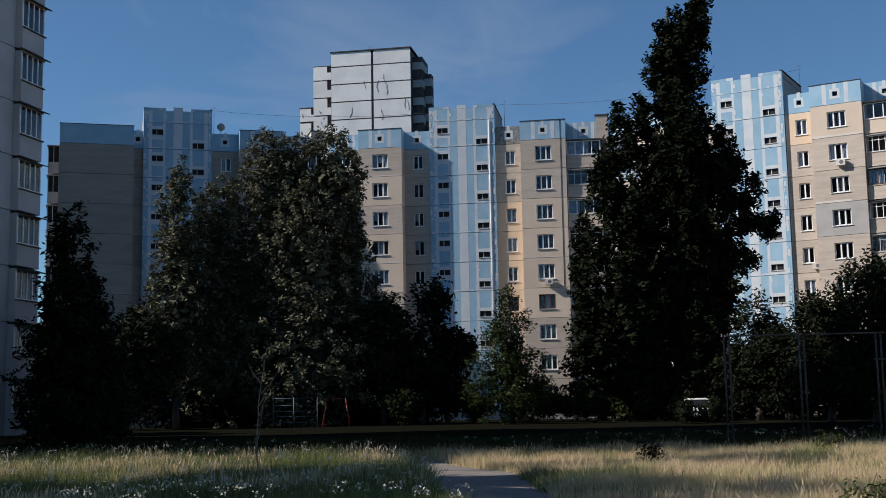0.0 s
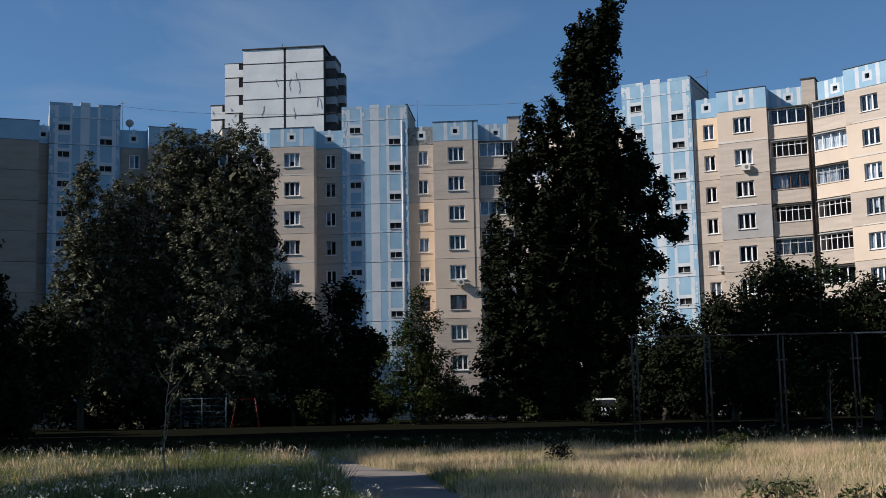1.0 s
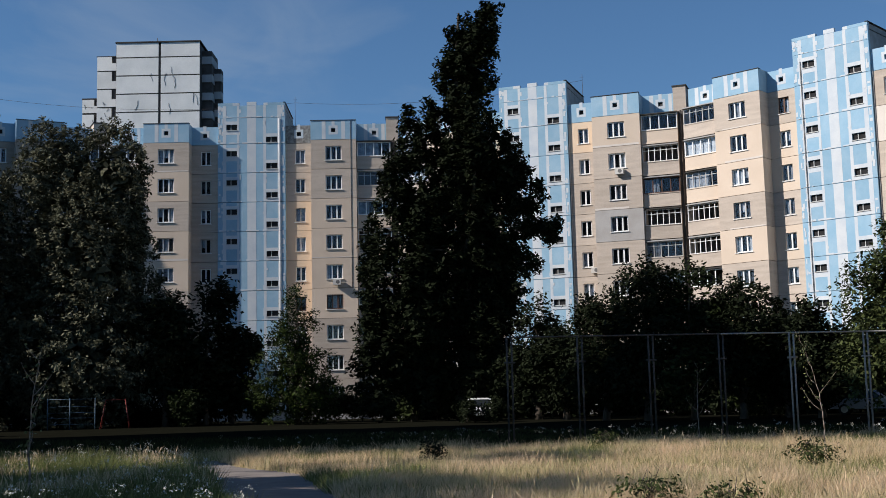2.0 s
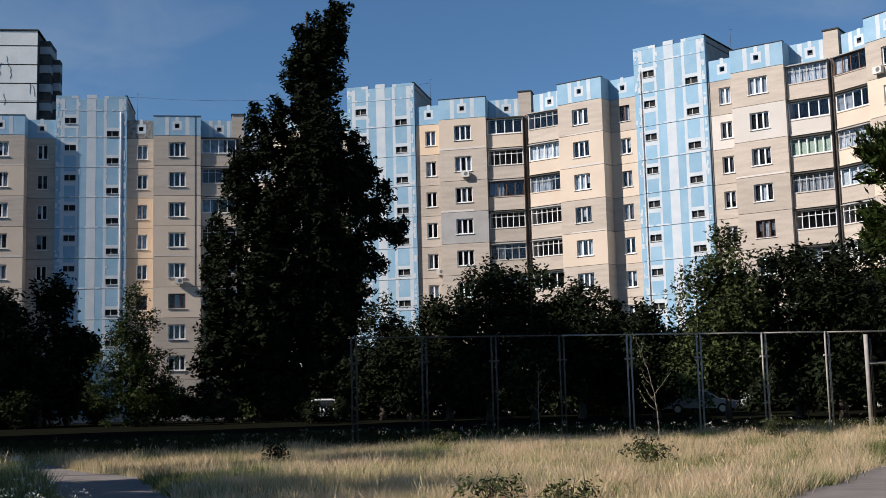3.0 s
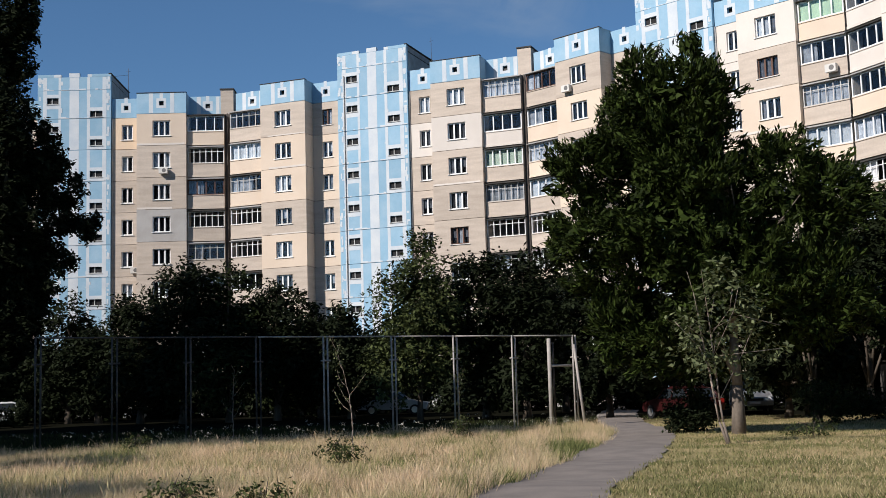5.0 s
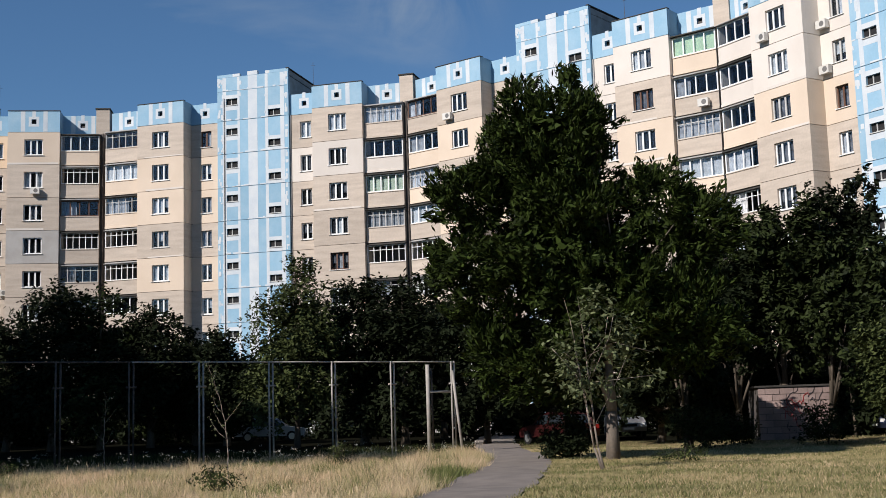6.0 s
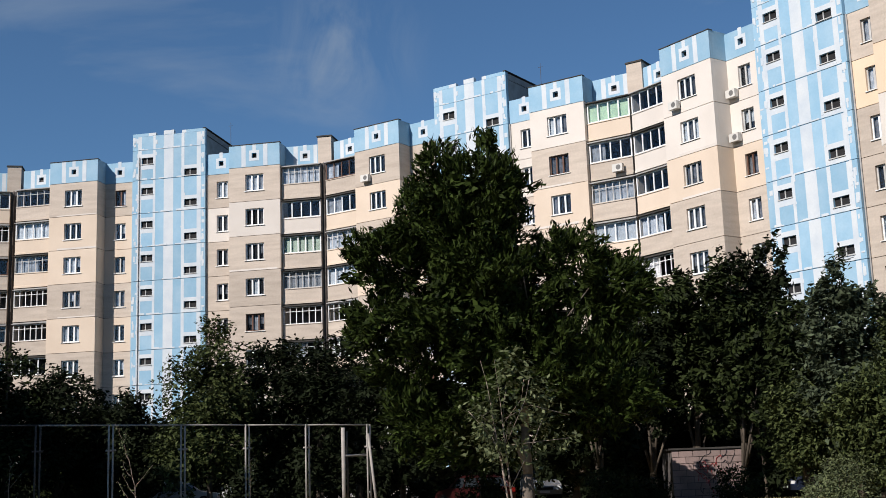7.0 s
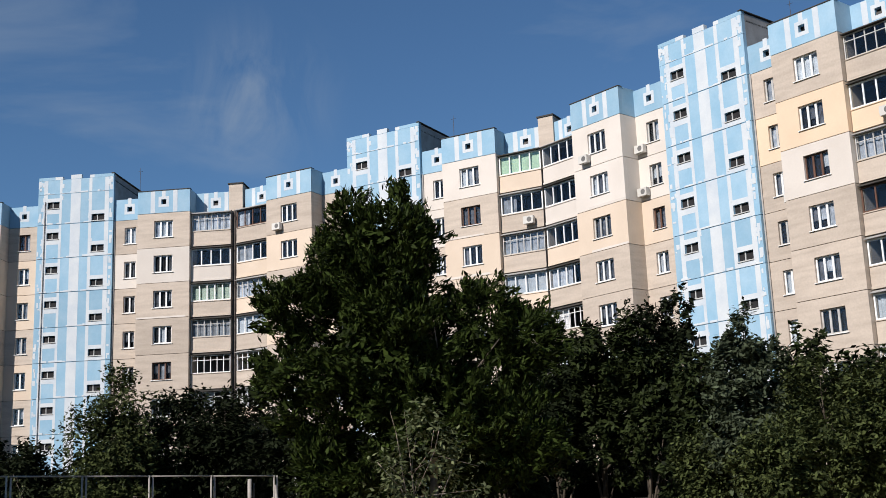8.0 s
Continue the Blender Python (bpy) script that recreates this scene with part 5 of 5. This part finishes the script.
for i, (az, d, h, w) in enumerate(((26.5, 26.5, 0.62, 1.0), (19.2, 16.2, 0.40, 0.9), (22.8, 16.0, 0.36, 0.8), (9.4, 30, 0.75, 0.5), (32.2, 42, 0.7, 0.7), (17.2, 36, 0.5, 0.9), (48, 38, 0.5, 2.2))):
    x, y = at(az, d)
    make_tree("meadow_bush", x, y, h, round_lobes(w, w, 0.0, h, 4, 230 + i), LEAF_DARK if i in (3,) else LEAF_LIGHT, "small leafy bush growing in the dry grass", "shrub", clumps=50, per=16, size=0.045, spread=0.07, spray=0.2, seed=240 + i, trunk_r=0.012, group="bushes in the meadow")


# ---------------------------------------------------------------- ball court fence
def build_fence():
    t = thing("court_fence", Matrix.Translation((0, 0, 0)), "tall galvanised pipe fence of a ball court with a gate frame", "fence")
    H = 3.9
    xs = [10.0, 12.6, 15.25, 17.9, 20.6, 23.47, 26.22, 28.96, 31.95]
    ln = lambda x: 42.5 - 0.075 * (x - 20.6)
    post = tubes_mesh("post", [((-0.095, 0, -0.2), (-0.095, 0, H), 0.036, 0.036), ((0.095, 0.04, -0.2), (0.095, 0.04, H), 0.036, 0.036), ((-0.2, 0.02, H - 0.95), (0.2, 0.02, H - 0.95), 0.035, 0.035)], STEEL, 8)
    # west posts and rails take the dark iron colour as painted shade
    old = post.copy()
    old.materials[0] = RUST
    for x in xs:
        part("post", old if x < 19 else post, t, (x, ln(x), 0), "double pipe post coloured dark for shade" if x < 19 else "")
    for a, b in zip(xs, xs[1:]):
        part("rail", tubes_mesh("rail", [((a, ln(a), H - 0.03), (b, ln(b), H - 0.03), 0.03, 0.03)], RUST if a < 17 else STEEL, 8), t)
    # gate in the last bay
    g0, g1 = 30.65, 31.9
    y = ln(31)
    part("gate_post", tubes_mesh("gate_post", [((g0, y, -0.2), (g0, y, H - 0.15), 0.085, 0.085)], STEEL, 8), t)
    part("gate_rail", tubes_mesh("gate_rail", [((g0, y, 2.6), (g1, y, 2.6), 0.05, 0.05)], STEEL, 8), t)
    part("gate_post", tubes_mesh("gate_post", [((g0 + 0.28, y + 0.1, -0.2), (g0 + 0.28, y + 0.1, H - 0.3), 0.035, 0.035)], RUST, 8), t)
    part("gate_rail", tubes_mesh("gate_rail", [((31.9, ln(31.9) - 0.02, H - 0.4), (32.15, ln(31.9) - 0.3, -0.2), 0.06, 0.06)], STEEL, 8), t, label="leaning steel brace pipe")


build_fence()


# ---------------------------------------------------------------- playground
def build_playground():
    x, y = at(-7.0, 84)
    z = gz(x, y)
    blue = node_mat("blue_enamel", (0.10, 0.16, 0.21), rough=0.5, var=0.2)
    red = node_mat("red_enamel", (0.22, 0.035, 0.025), rough=0.5, var=0.2)
    t = thing("climbing_frame", Matrix.Translation((x, y, z)), "blue steel climbing frame on the shaded playground", "climbing frame")
    for px in (-1.5, -0.1, 1.5):
        part("post", tubes_mesh("post", [((px, 0, -0.1), (px, 0, 2.05), 0.03, 0.03)], blue), t)
    for h in (0.35, 0.75, 1.1, 1.5, 1.98):
        part("bar", tubes_mesh("bar", [((-1.5, 0, h), (1.5, 0, h), 0.016, 0.016)], blue), t)
    x, y = at(-5.1, 84)
    t = thing("swing_frame", Matrix.Translation((x, y, gz(x, y))), "red steel swing frame on the shaded playground", "swing")
    for s in (-1, 1):
        part("leg", tubes_mesh("leg", [((s * 0.95, -0.5, -0.1), (s * 0.62, 0, 1.95), 0.03, 0.03)], red), t)
        part("leg", tubes_mesh("leg", [((s * 0.95, 0.5, -0.1), (s * 0.62, 0, 1.95), 0.03, 0.03)], red), t)
    part("bar", tubes_mesh("bar", [((-0.64, 0, 1.88), (0.64, 0, 1.88), 0.03, 0.03)], red), t)


build_playground()


def build_dish():
    x, y, h = BLOCKS[0][:3]
    m = Matrix.Translation((x, y, 0)) @ Matrix.Rotation(radians(h), 4, "Z") @ Matrix.Translation((X_T + 0.9, Y_NARROW + 0.6, ATTIC - 0.1))
    t = thing("satellite_dish", m, "small grey satellite dish on the roof edge", "satellite dish")
    rings = []
    for i in range(5):
        r0 = 0.075 * (i + 1)
        rings.append([(r0 * math.cos(a), -0.25 + 0.6 * r0 * r0, 0.75 + r0 * math.sin(a)) for a in np.linspace(0, 2 * math.pi, 17)[:-1]])
    vs = [v for ring in rings for v in ring]
    fs = [(k * 16 + i, k * 16 + (i + 1) % 16, (k + 1) * 16 + (i + 1) % 16, (k + 1) * 16 + i) for k in range(4) for i in range(16)] + [tuple(range(16))]
    me = bpy.data.meshes.new("reflector")
    me.from_pydata(vs, [], fs)
    me.materials.append(STEEL)
    part("reflector", me, t)
    part("mast", tubes_mesh("mast", [((0, 0, -0.6), (0, 0, 0.75), 0.03, 0.03), ((0, 0, 0.75), (0, -0.25, 0.75), 0.02, 0.02)], RUST), t)


build_dish()


# ---------------------------------------------------------------- parked cars
def car_paint(name, c, metal=0.2):
    return node_mat(name, c, rough=0.4, var=0.03, bump=0, metal=metal, spec=0.35)


TYRE = node_mat("tyre_rubber", (0.015, 0.015, 0.015), rough=0.8, var=0.1)
RIM = node_mat("wheel_rim", (0.5, 0.5, 0.5), rough=0.35, metal=0.8, var=0.05, bump=0)
LAMP = node_mat("headlight", (0.75, 0.75, 0.75), rough=0.15, var=0.03, bump=0)
TAIL = node_mat("tail_light", (0.35, 0.02, 0.015), rough=0.2, var=0.05, bump=0)
PLATE = node_mat("blank_plate", (0.7, 0.7, 0.68), rough=0.5, var=0.03, bump=0)


def car_profile_mesh(prof, half, mat, name, inset=0.0):
    """A body swept across from a side outline, narrower towards the roof."""
    bm = bmesh.new()
    rows = []
    for sy in (-1, -0.82, 0.82, 1):
        row = []
        for x, z in prof:
            tuck = 0.16 * max(0, z - 0.85) / 0.6
            k = 0.985 if abs(sy) == 1 else 1.0
            row.append(bm.verts.new((x * k, sy * (half - tuck), 0.28 + (z - 0.28) * k)))
        rows.append(row)
    n = len(prof)
    for a, b in zip(rows, rows[1:]):
        for i in range(n):
            bm.faces.new((a[i], a[(i + 1) % n], b[(i + 1) % n], b[i]))
    bm.faces.new(rows[0][::-1])
    bm.faces.new(rows[-1])
    bmesh.ops.recalc_face_normals(bm, faces=bm.faces)
    me = bpy.data.meshes.new(name)
    bm.to_mesh(me)
    bm.free()
    me.materials.append(mat)
    return me


def build_car(x, y, heading, paint, label, tall=False):
    k = 1.16 if tall else 1.0
    t = thing("parked_car", Matrix.Translation((x, y, gz(x, y))) @ Matrix.Rotation(radians(heading), 4, "Z"), label, "car", "parked cars")
    body = [(-2.1, 0.35), (2.05, 0.33), (2.15, 0.55), (2.05, 0.74), (1.1, 0.90 * k), (-1.7, 0.96 * k), (-2.1, 0.88 * k), (-2.18, 0.6)]
    cab = [(0.95, 0.89 * k), (0.25, 1.36 * k), (-0.1, 1.44 * k), (-1.0, 1.43 * k), (-1.35, 1.34 * k), (-1.85, 0.95 * k)]
    part("body", car_profile_mesh(body, 0.86, paint, "body"), t)
    gl = node_mat("car_glass", (0.02, 0.025, 0.03), rough=0.08, var=0.05, bump=0, spec=0.8) if "car_glass" not in bpy.data.materials else bpy.data.materials["car_glass"]
    part("window_glass", car_profile_mesh(cab, 0.78, gl, "window_glass"), t)
    part("roof", car_profile_mesh([(0.22, 1.37 * k), (-0.1, 1.465 * k), (-1.0, 1.455 * k), (-1.38, 1.345 * k)], 0.79, paint, "roof"), t)
    for s in (-1, 1):
        part("pillar", tubes_mesh("pillar", [((0.97, s * 0.78, 0.89 * k), (0.25, s * 0.70, 1.38 * k), 0.035, 0.035)], paint, 5), t)
        part("pillar", tubes_mesh("pillar", [((-0.4, s * 0.80, 0.92 * k), (-0.4, s * 0.69, 1.42 * k), 0.04, 0.04)], paint, 5), t)
        part("pillar", tubes_mesh("pillar", [((-1.8, s * 0.78, 0.95 * k), (-1.33, s * 0.70, 1.36 * k), 0.06, 0.05)], paint, 5), t)
        part("headlight", boxes_mesh("headlight", [(2.02, s * 0.62 - 0.16, 0.6, 2.13, s * 0.62 + 0.16, 0.74)], LAMP), t)
        part("tail_light", boxes_mesh("tail_light", [(-2.17, s * 0.68 - 0.12, 0.68, -2.08, s * 0.68 + 0.12, 0.86)], TAIL), t)
        for wx in (-1.3, 1.32):
            w = part("wheel", tubes_mesh("wheel", [((wx, s * 0.70, 0.31), (wx, s * 0.885, 0.31), 0.31, 0.31)], TYRE, 18), t)
            part("rim", tubes_mesh("rim", [((wx, s * 0.86, 0.31), (wx, s * 0.90, 0.31), 0.2, 0.19)], RIM, 14), w)
    part("number_plate", boxes_mesh("number_plate", [(2.14, -0.25, 0.42, 2.17, 0.25, 0.52)], PLATE), t)
    part("grille", boxes_mesh("grille", [(2.1, -0.4, 0.56, 2.155, 0.4, 0.68)], TYRE), t)


WHITE_CAR, GREY_CAR, RED_CAR, NAVY_CAR = (car_paint("car_white", (0.75, 0.75, 0.75)), car_paint("car_silver", (0.35, 0.36, 0.38), 0.6),
                                          car_paint("car_red", (0.035, 0.006, 0.006)), car_paint("car_navy", (0.018, 0.026, 0.055)))
for az, d, hd, pnt, lb, tall in ((11.55, 79.0, -100, WHITE_CAR, "white car parked facing the meadow", False), (13.2, 93, 170, RED_CAR, "dark red car parked in the shade", False), (18.4, 88.5, 165, NAVY_CAR, "dark blue car parked in the shade", False),
                                 (30.5, 84, -40, WHITE_CAR, "white car parked behind the court fence", False), (29.0, 75, -35, GREY_CAR, "grey car parked behind the court fence", False), (32.4, 79, 160, GREY_CAR, "silver car parked behind the court fence", False),
                                 (42.3, 57, 80, RED_CAR, "dark red car parked under the trees", False), (45.35, 62, -130, GREY_CAR, "silver off-road car with a blank plate under the trees", True), (58.2, 58, 150, NAVY_CAR, "dark blue car behind the weeds", True)):
    x, y = at(az, d)
    build_car(x, y, hd, pnt, lb, tall)


for i, (az, d, w) in enumerate(((10.95, 74.5, 1.5), (12.15, 75.0, 1.7))):
    x, y = at(az, d)
    make_tree("lawn_shrub", x, y, 1.2, round_lobes(w, w, 0.0, 1.25, 4, 260 + i), LEAF_DARK, "low dark shrub beside a parked car", "shrub", clumps=70, per=22, size=0.11, spread=0.16, spray=0.2, seed=262 + i, trunk_r=0.03, group="shrubs before the house")


# ---------------------------------------------------------------- low wall with scrawls
def build_scrawl_wall():
    p0, p1 = polar(51.4, 56), polar(54.7, 56.6)
    head = math.atan2(p1.y - p0.y, p1.x - p0.x)
    L = (p1 - p0).length
    t = thing("garage_wall", Matrix.Translation((p0.x, p0.y, gz(p0.x, p0.y))) @ Matrix.Rotation(head, 4, "Z"), "low garage of pinkish blocks covered in faded scrawls", "garage")
    mt = node_mat("pink_block", (0.30, 0.22, 0.20), var=0.2, scale=1.0, second=(0.19, 0.145, 0.135), per_object=0.15)
    ink = node_mat("scrawl_black", (0.03, 0.03, 0.035), var=0.2)
    inkr = node_mat("scrawl_red", (0.35, 0.05, 0.05), var=0.2)
    part("wall", boxes_mesh("wall", [(0, 0.05, -0.2, L, 3, 2.3)], JOINT), t)
    r = random.Random(4)
    for i in range(8):
        z0 = i * 0.285
        a = -0.3 * (i % 2)
        while a < L - 0.05:
            b = min(a + 0.62, L)
            q = r.uniform(0, 0.02)
            if b - max(a, 0) > 0.08:
                part("block", boxes_mesh("block", [(max(a, 0) + 0.012, q, z0 + 0.012, b - 0.012, 0.05, z0 + 0.273)], mt), t)
            a += 0.62
    for i in range(22):
        x, z = r.uniform(0.9, L - 1.0), r.uniform(0.6, 1.9)
        segs = []
        p = Vector((x, -0.004, z))
        for _ in range(6):
            q = p + Vector((r.uniform(-0.02, 0.16), 0, r.uniform(-0.22, 0.22)))
            segs.append((p, q, 0.013, 0.013))
            p = q
        part("scrawl", tubes_mesh("scrawl", segs, ink if i % 3 else inkr, 4), t)
    part("roof", boxes_mesh("roof", [(-0.1, -0.06, 2.31, L + 0.1, 3.1, 2.39)], ROOF), t)


build_scrawl_wall()


# ---------------------------------------------------------------- grass
def nearest(line, x, y):
    """Signed distance from a path's centre line: positive on its right."""
    L = np.array([(p.x, p.y) for p in line])
    best = np.full(len(x), 1e9)
    sign = np.zeros(len(x))
    for a, b in zip(L, L[1:]):
        d = b - a
        t = np.clip(((x - a[0]) * d[0] + (y - a[1]) * d[1]) / (d @ d), 0, 1)
        ex, ey = x - (a[0] + t * d[0]), y - (a[1] + t * d[1])
        q = np.hypot(ex, ey)
        s = np.sign(ex * d[1] - ey * d[0])
        sign = np.where(q < best, s, sign)
        best = np.minimum(best, q)
    return best * sign


def patch(x, y, f, seed):
    return np.sin(x * f + seed) * np.cos(y * f * 1.3 + seed * 2) + 0.6 * np.sin(x * f * 2.3 - y * f * 1.7 + seed)


def blades(name, x, y, h, per, width, lean, mat, label, seed, heads=0.0):
    """Tufts of bent blades at (x, y); some end in a seed head."""
    g = np.random.default_rng(seed)
    n = len(x) * per
    i = np.repeat(np.arange(len(x)), per)
    bx = x[i] + g.normal(size=n) * 0.09
    by = y[i] + g.normal(size=n) * 0.09
    bz = ground_z(bx, by) - 0.02
    hh = np.maximum(h[i], 0.1) * (0.55 + 0.6 * g.random(n))
    a = g.random(n) * 2 * np.pi
    lx, ly = np.cos(a) * lean * hh * g.random(n), np.sin(a) * lean * hh * g.random(n)
    w = width * (0.6 + 0.8 * g.random(n))
    b = g.random(n) * np.pi
    wx, wy = np.cos(b) * w, np.sin(b) * w
    base0 = np.stack([bx - wx, by - wy, bz], 1)
    base1 = np.stack([bx + wx, by + wy, bz], 1)
    tip = np.stack([bx + lx, by + ly, bz + hh], 1)
    verts = np.stack([base0, base1, tip], 1)
    if heads:
        # ripe heads at the tips of some stalks
        k = np.nonzero(g.random(n) < heads)[0]
        top = tip[k] + g.normal(size=(len(k), 3)) * 0.012
        side = np.stack([wx[k], wy[k], 0 * w[k]], 1) * 1.5
        rise = np.stack([lx[k] * 0.15, ly[k] * 0.15, 0.05 + 0.04 * g.random(len(k))], 1)
        verts = np.concatenate([verts, np.stack([top - side, top + side, top + rise], 1), np.stack([top + side, top - side, top - rise], 1)])
    verts = verts.reshape(-1, 3)
    corners = np.arange(len(verts)).reshape(-1, 3)
    return tagged(new(name, quick_mesh(name, verts, corners, mat)), label, "grass", kind="stuff")


def scatter(n, r0, r1, a0, a1, seed):
    g = np.random.default_rng(seed)
    r = r0 * (r1 / r0) ** g.random(n)
    a = np.radians(a0 + (a1 - a0) * g.random(n))
    return r * np.sin(a), r * np.cos(a)


LAWNGRASS = leaf_mat("lawn_grass", (0.23, 0.225, 0.095), (0.085, 0.092, 0.036), 0.7, 0.25, (0.33, 0.28, 0.15))
X, Y = scatter(118000, 14, 60, -23, 66, 5)
dl, dr = nearest(PATH_LEFT, X, Y), nearest(PATH_RIGHT, X, Y)
middle = (dl > 1.0) & (dr < -0.95)
west_all = dl < -1.0
east = (dr > 1.0)
behind = Y > 41.8 - 0.075 * (X - 20.6)
# line of the houses' shadow; straw is left out beyond it to darken the ground
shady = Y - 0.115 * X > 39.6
keep = middle & ~(behind & (X > 9.5)) & ~shady
west = west_all & ~shady
gp = patch(X, Y, 0.35, 1.0)
dry = keep & (gp < 0.95)
blades("dry_grass", X[dry], Y[dry], 0.30 + 0.08 * gp[dry] + 0.09 * patch(X[dry], Y[dry], 1.3, 4.0) + 0.07 * patch(X[dry], Y[dry], 4.1, 2.0), 7, 0.0052, 1.15, STRAW, "tall dry yellow meadow grass", 6, 0.03)
grn = keep & (gp > 0.55) | (keep & (np.random.default_rng(8).random(len(X)) < 0.20))
blades("meadow_greens", X[grn], Y[grn], np.full(grn.sum(), 0.30) + 0.08 * patch(X[grn], Y[grn], 1.1, 7.0), 5, 0.009, 1.0, GREENGRASS, "green weeds among the dry grass", 7)
wp = patch(X, Y, 0.4, 2.0)
w1 = west & (wp < -0.15)
blades("west_dry_grass", X[w1], Y[w1], np.full(w1.sum(), 0.42) + 0.10 * patch(X[w1], Y[w1], 1.1, 3.0), 4, 0.0065, 0.8, STRAW, "half-dry tall grass beside the shaded path", 9, 0.1)
w2 = west
blades("west_green_grass", X[w2], Y[w2], np.full(w2.sum(), 0.42) + 0.12 * patch(X[w2], Y[w2], 0.9, 5.0), 5, 0.0105, 0.9, GREENGRASS, "tall green grass beside the shaded path", 10)
e1 = east & (np.hypot(X, Y) < 58) & ~shady
blades("lawn_grass", X[e1], Y[e1], 0.06 + 0.02 * patch(X[e1], Y[e1], 2.1, 6.0), 3, 0.013, 1.0, LAWNGRASS, "short green lawn grass with dry tips", 11)
e2 = e1 & (np.random.default_rng(3).random(len(X)) < 0.03 + 0.22 * np.clip((np.degrees(np.arctan2(X, Y)) - 45) / 9, 0, 1))
blades("lawn_dry_grass", X[e2], Y[e2], np.full(e2.sum(), 0.09), 4, 0.0075, 1.3, STRAW, "dry stalks in the short lawn", 12)


def umbels(name, x, y, h, seed, label):
    g = np.random.default_rng(seed)
    per = 13
    n = len(x) * per
    i = np.repeat(np.arange(len(x)), per)
    cx, cy = x[i] + g.normal(size=n) * 0.045, y[i] + g.normal(size=n) * 0.045
    cz = ground_z(x, y)[i] + h[i] + g.normal(size=n) * 0.025
    s = 0.007 + 0.007 * g.random(n)
    a = g.random(n) * 6.28
    dx, dy = np.cos(a) * s, np.sin(a) * s
    t = g.normal(size=n) * 0.5 * s
    verts = np.stack([np.stack([cx - dx, cy - dy, cz - t], 1), np.stack([cx + dy, cy - dx, cz + t], 1), np.stack([cx + dx, cy + dy, cz + t], 1), np.stack([cx - dy, cy + dx, cz - t], 1)], 1).reshape(-1, 3)
    return tagged(new(name, quick_mesh(name, verts, np.arange(4 * n).reshape(n, 4), FLOWER)), label, "flowers", kind="stuff")


# grass inside that shadow, with the shade put into a darker green
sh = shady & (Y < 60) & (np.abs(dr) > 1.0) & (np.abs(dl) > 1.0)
SHADE_TONED_GRASS = leaf_mat("shade_grass", (0.045, 0.055, 0.018), (0.015, 0.02, 0.007), 0.7, 0.2)
blades("shade_grass", X[sh], Y[sh], np.full(sh.sum(), 0.2), 3, 0.015, 1.0, SHADE_TONED_GRASS, "grass coloured dark for the shade of the houses", 13)
g_ = np.random.default_rng(21)
fl = west & (g_.random(len(X)) < 0.022) & (np.hypot(X, Y) < 46)
umbels("white_flowers", X[fl], Y[fl], 0.5 + 0.18 * g_.random(fl.sum()), 22, "white flower heads above the tall grass")
fl = keep & (g_.random(len(X)) < 0.02) & (np.hypot(X, Y) > 36)
umbels("meadow_flowers", X[fl], Y[fl], 0.5 + 0.2 * g_.random(fl.sum()), 23, "white flower heads at the far meadow edge")
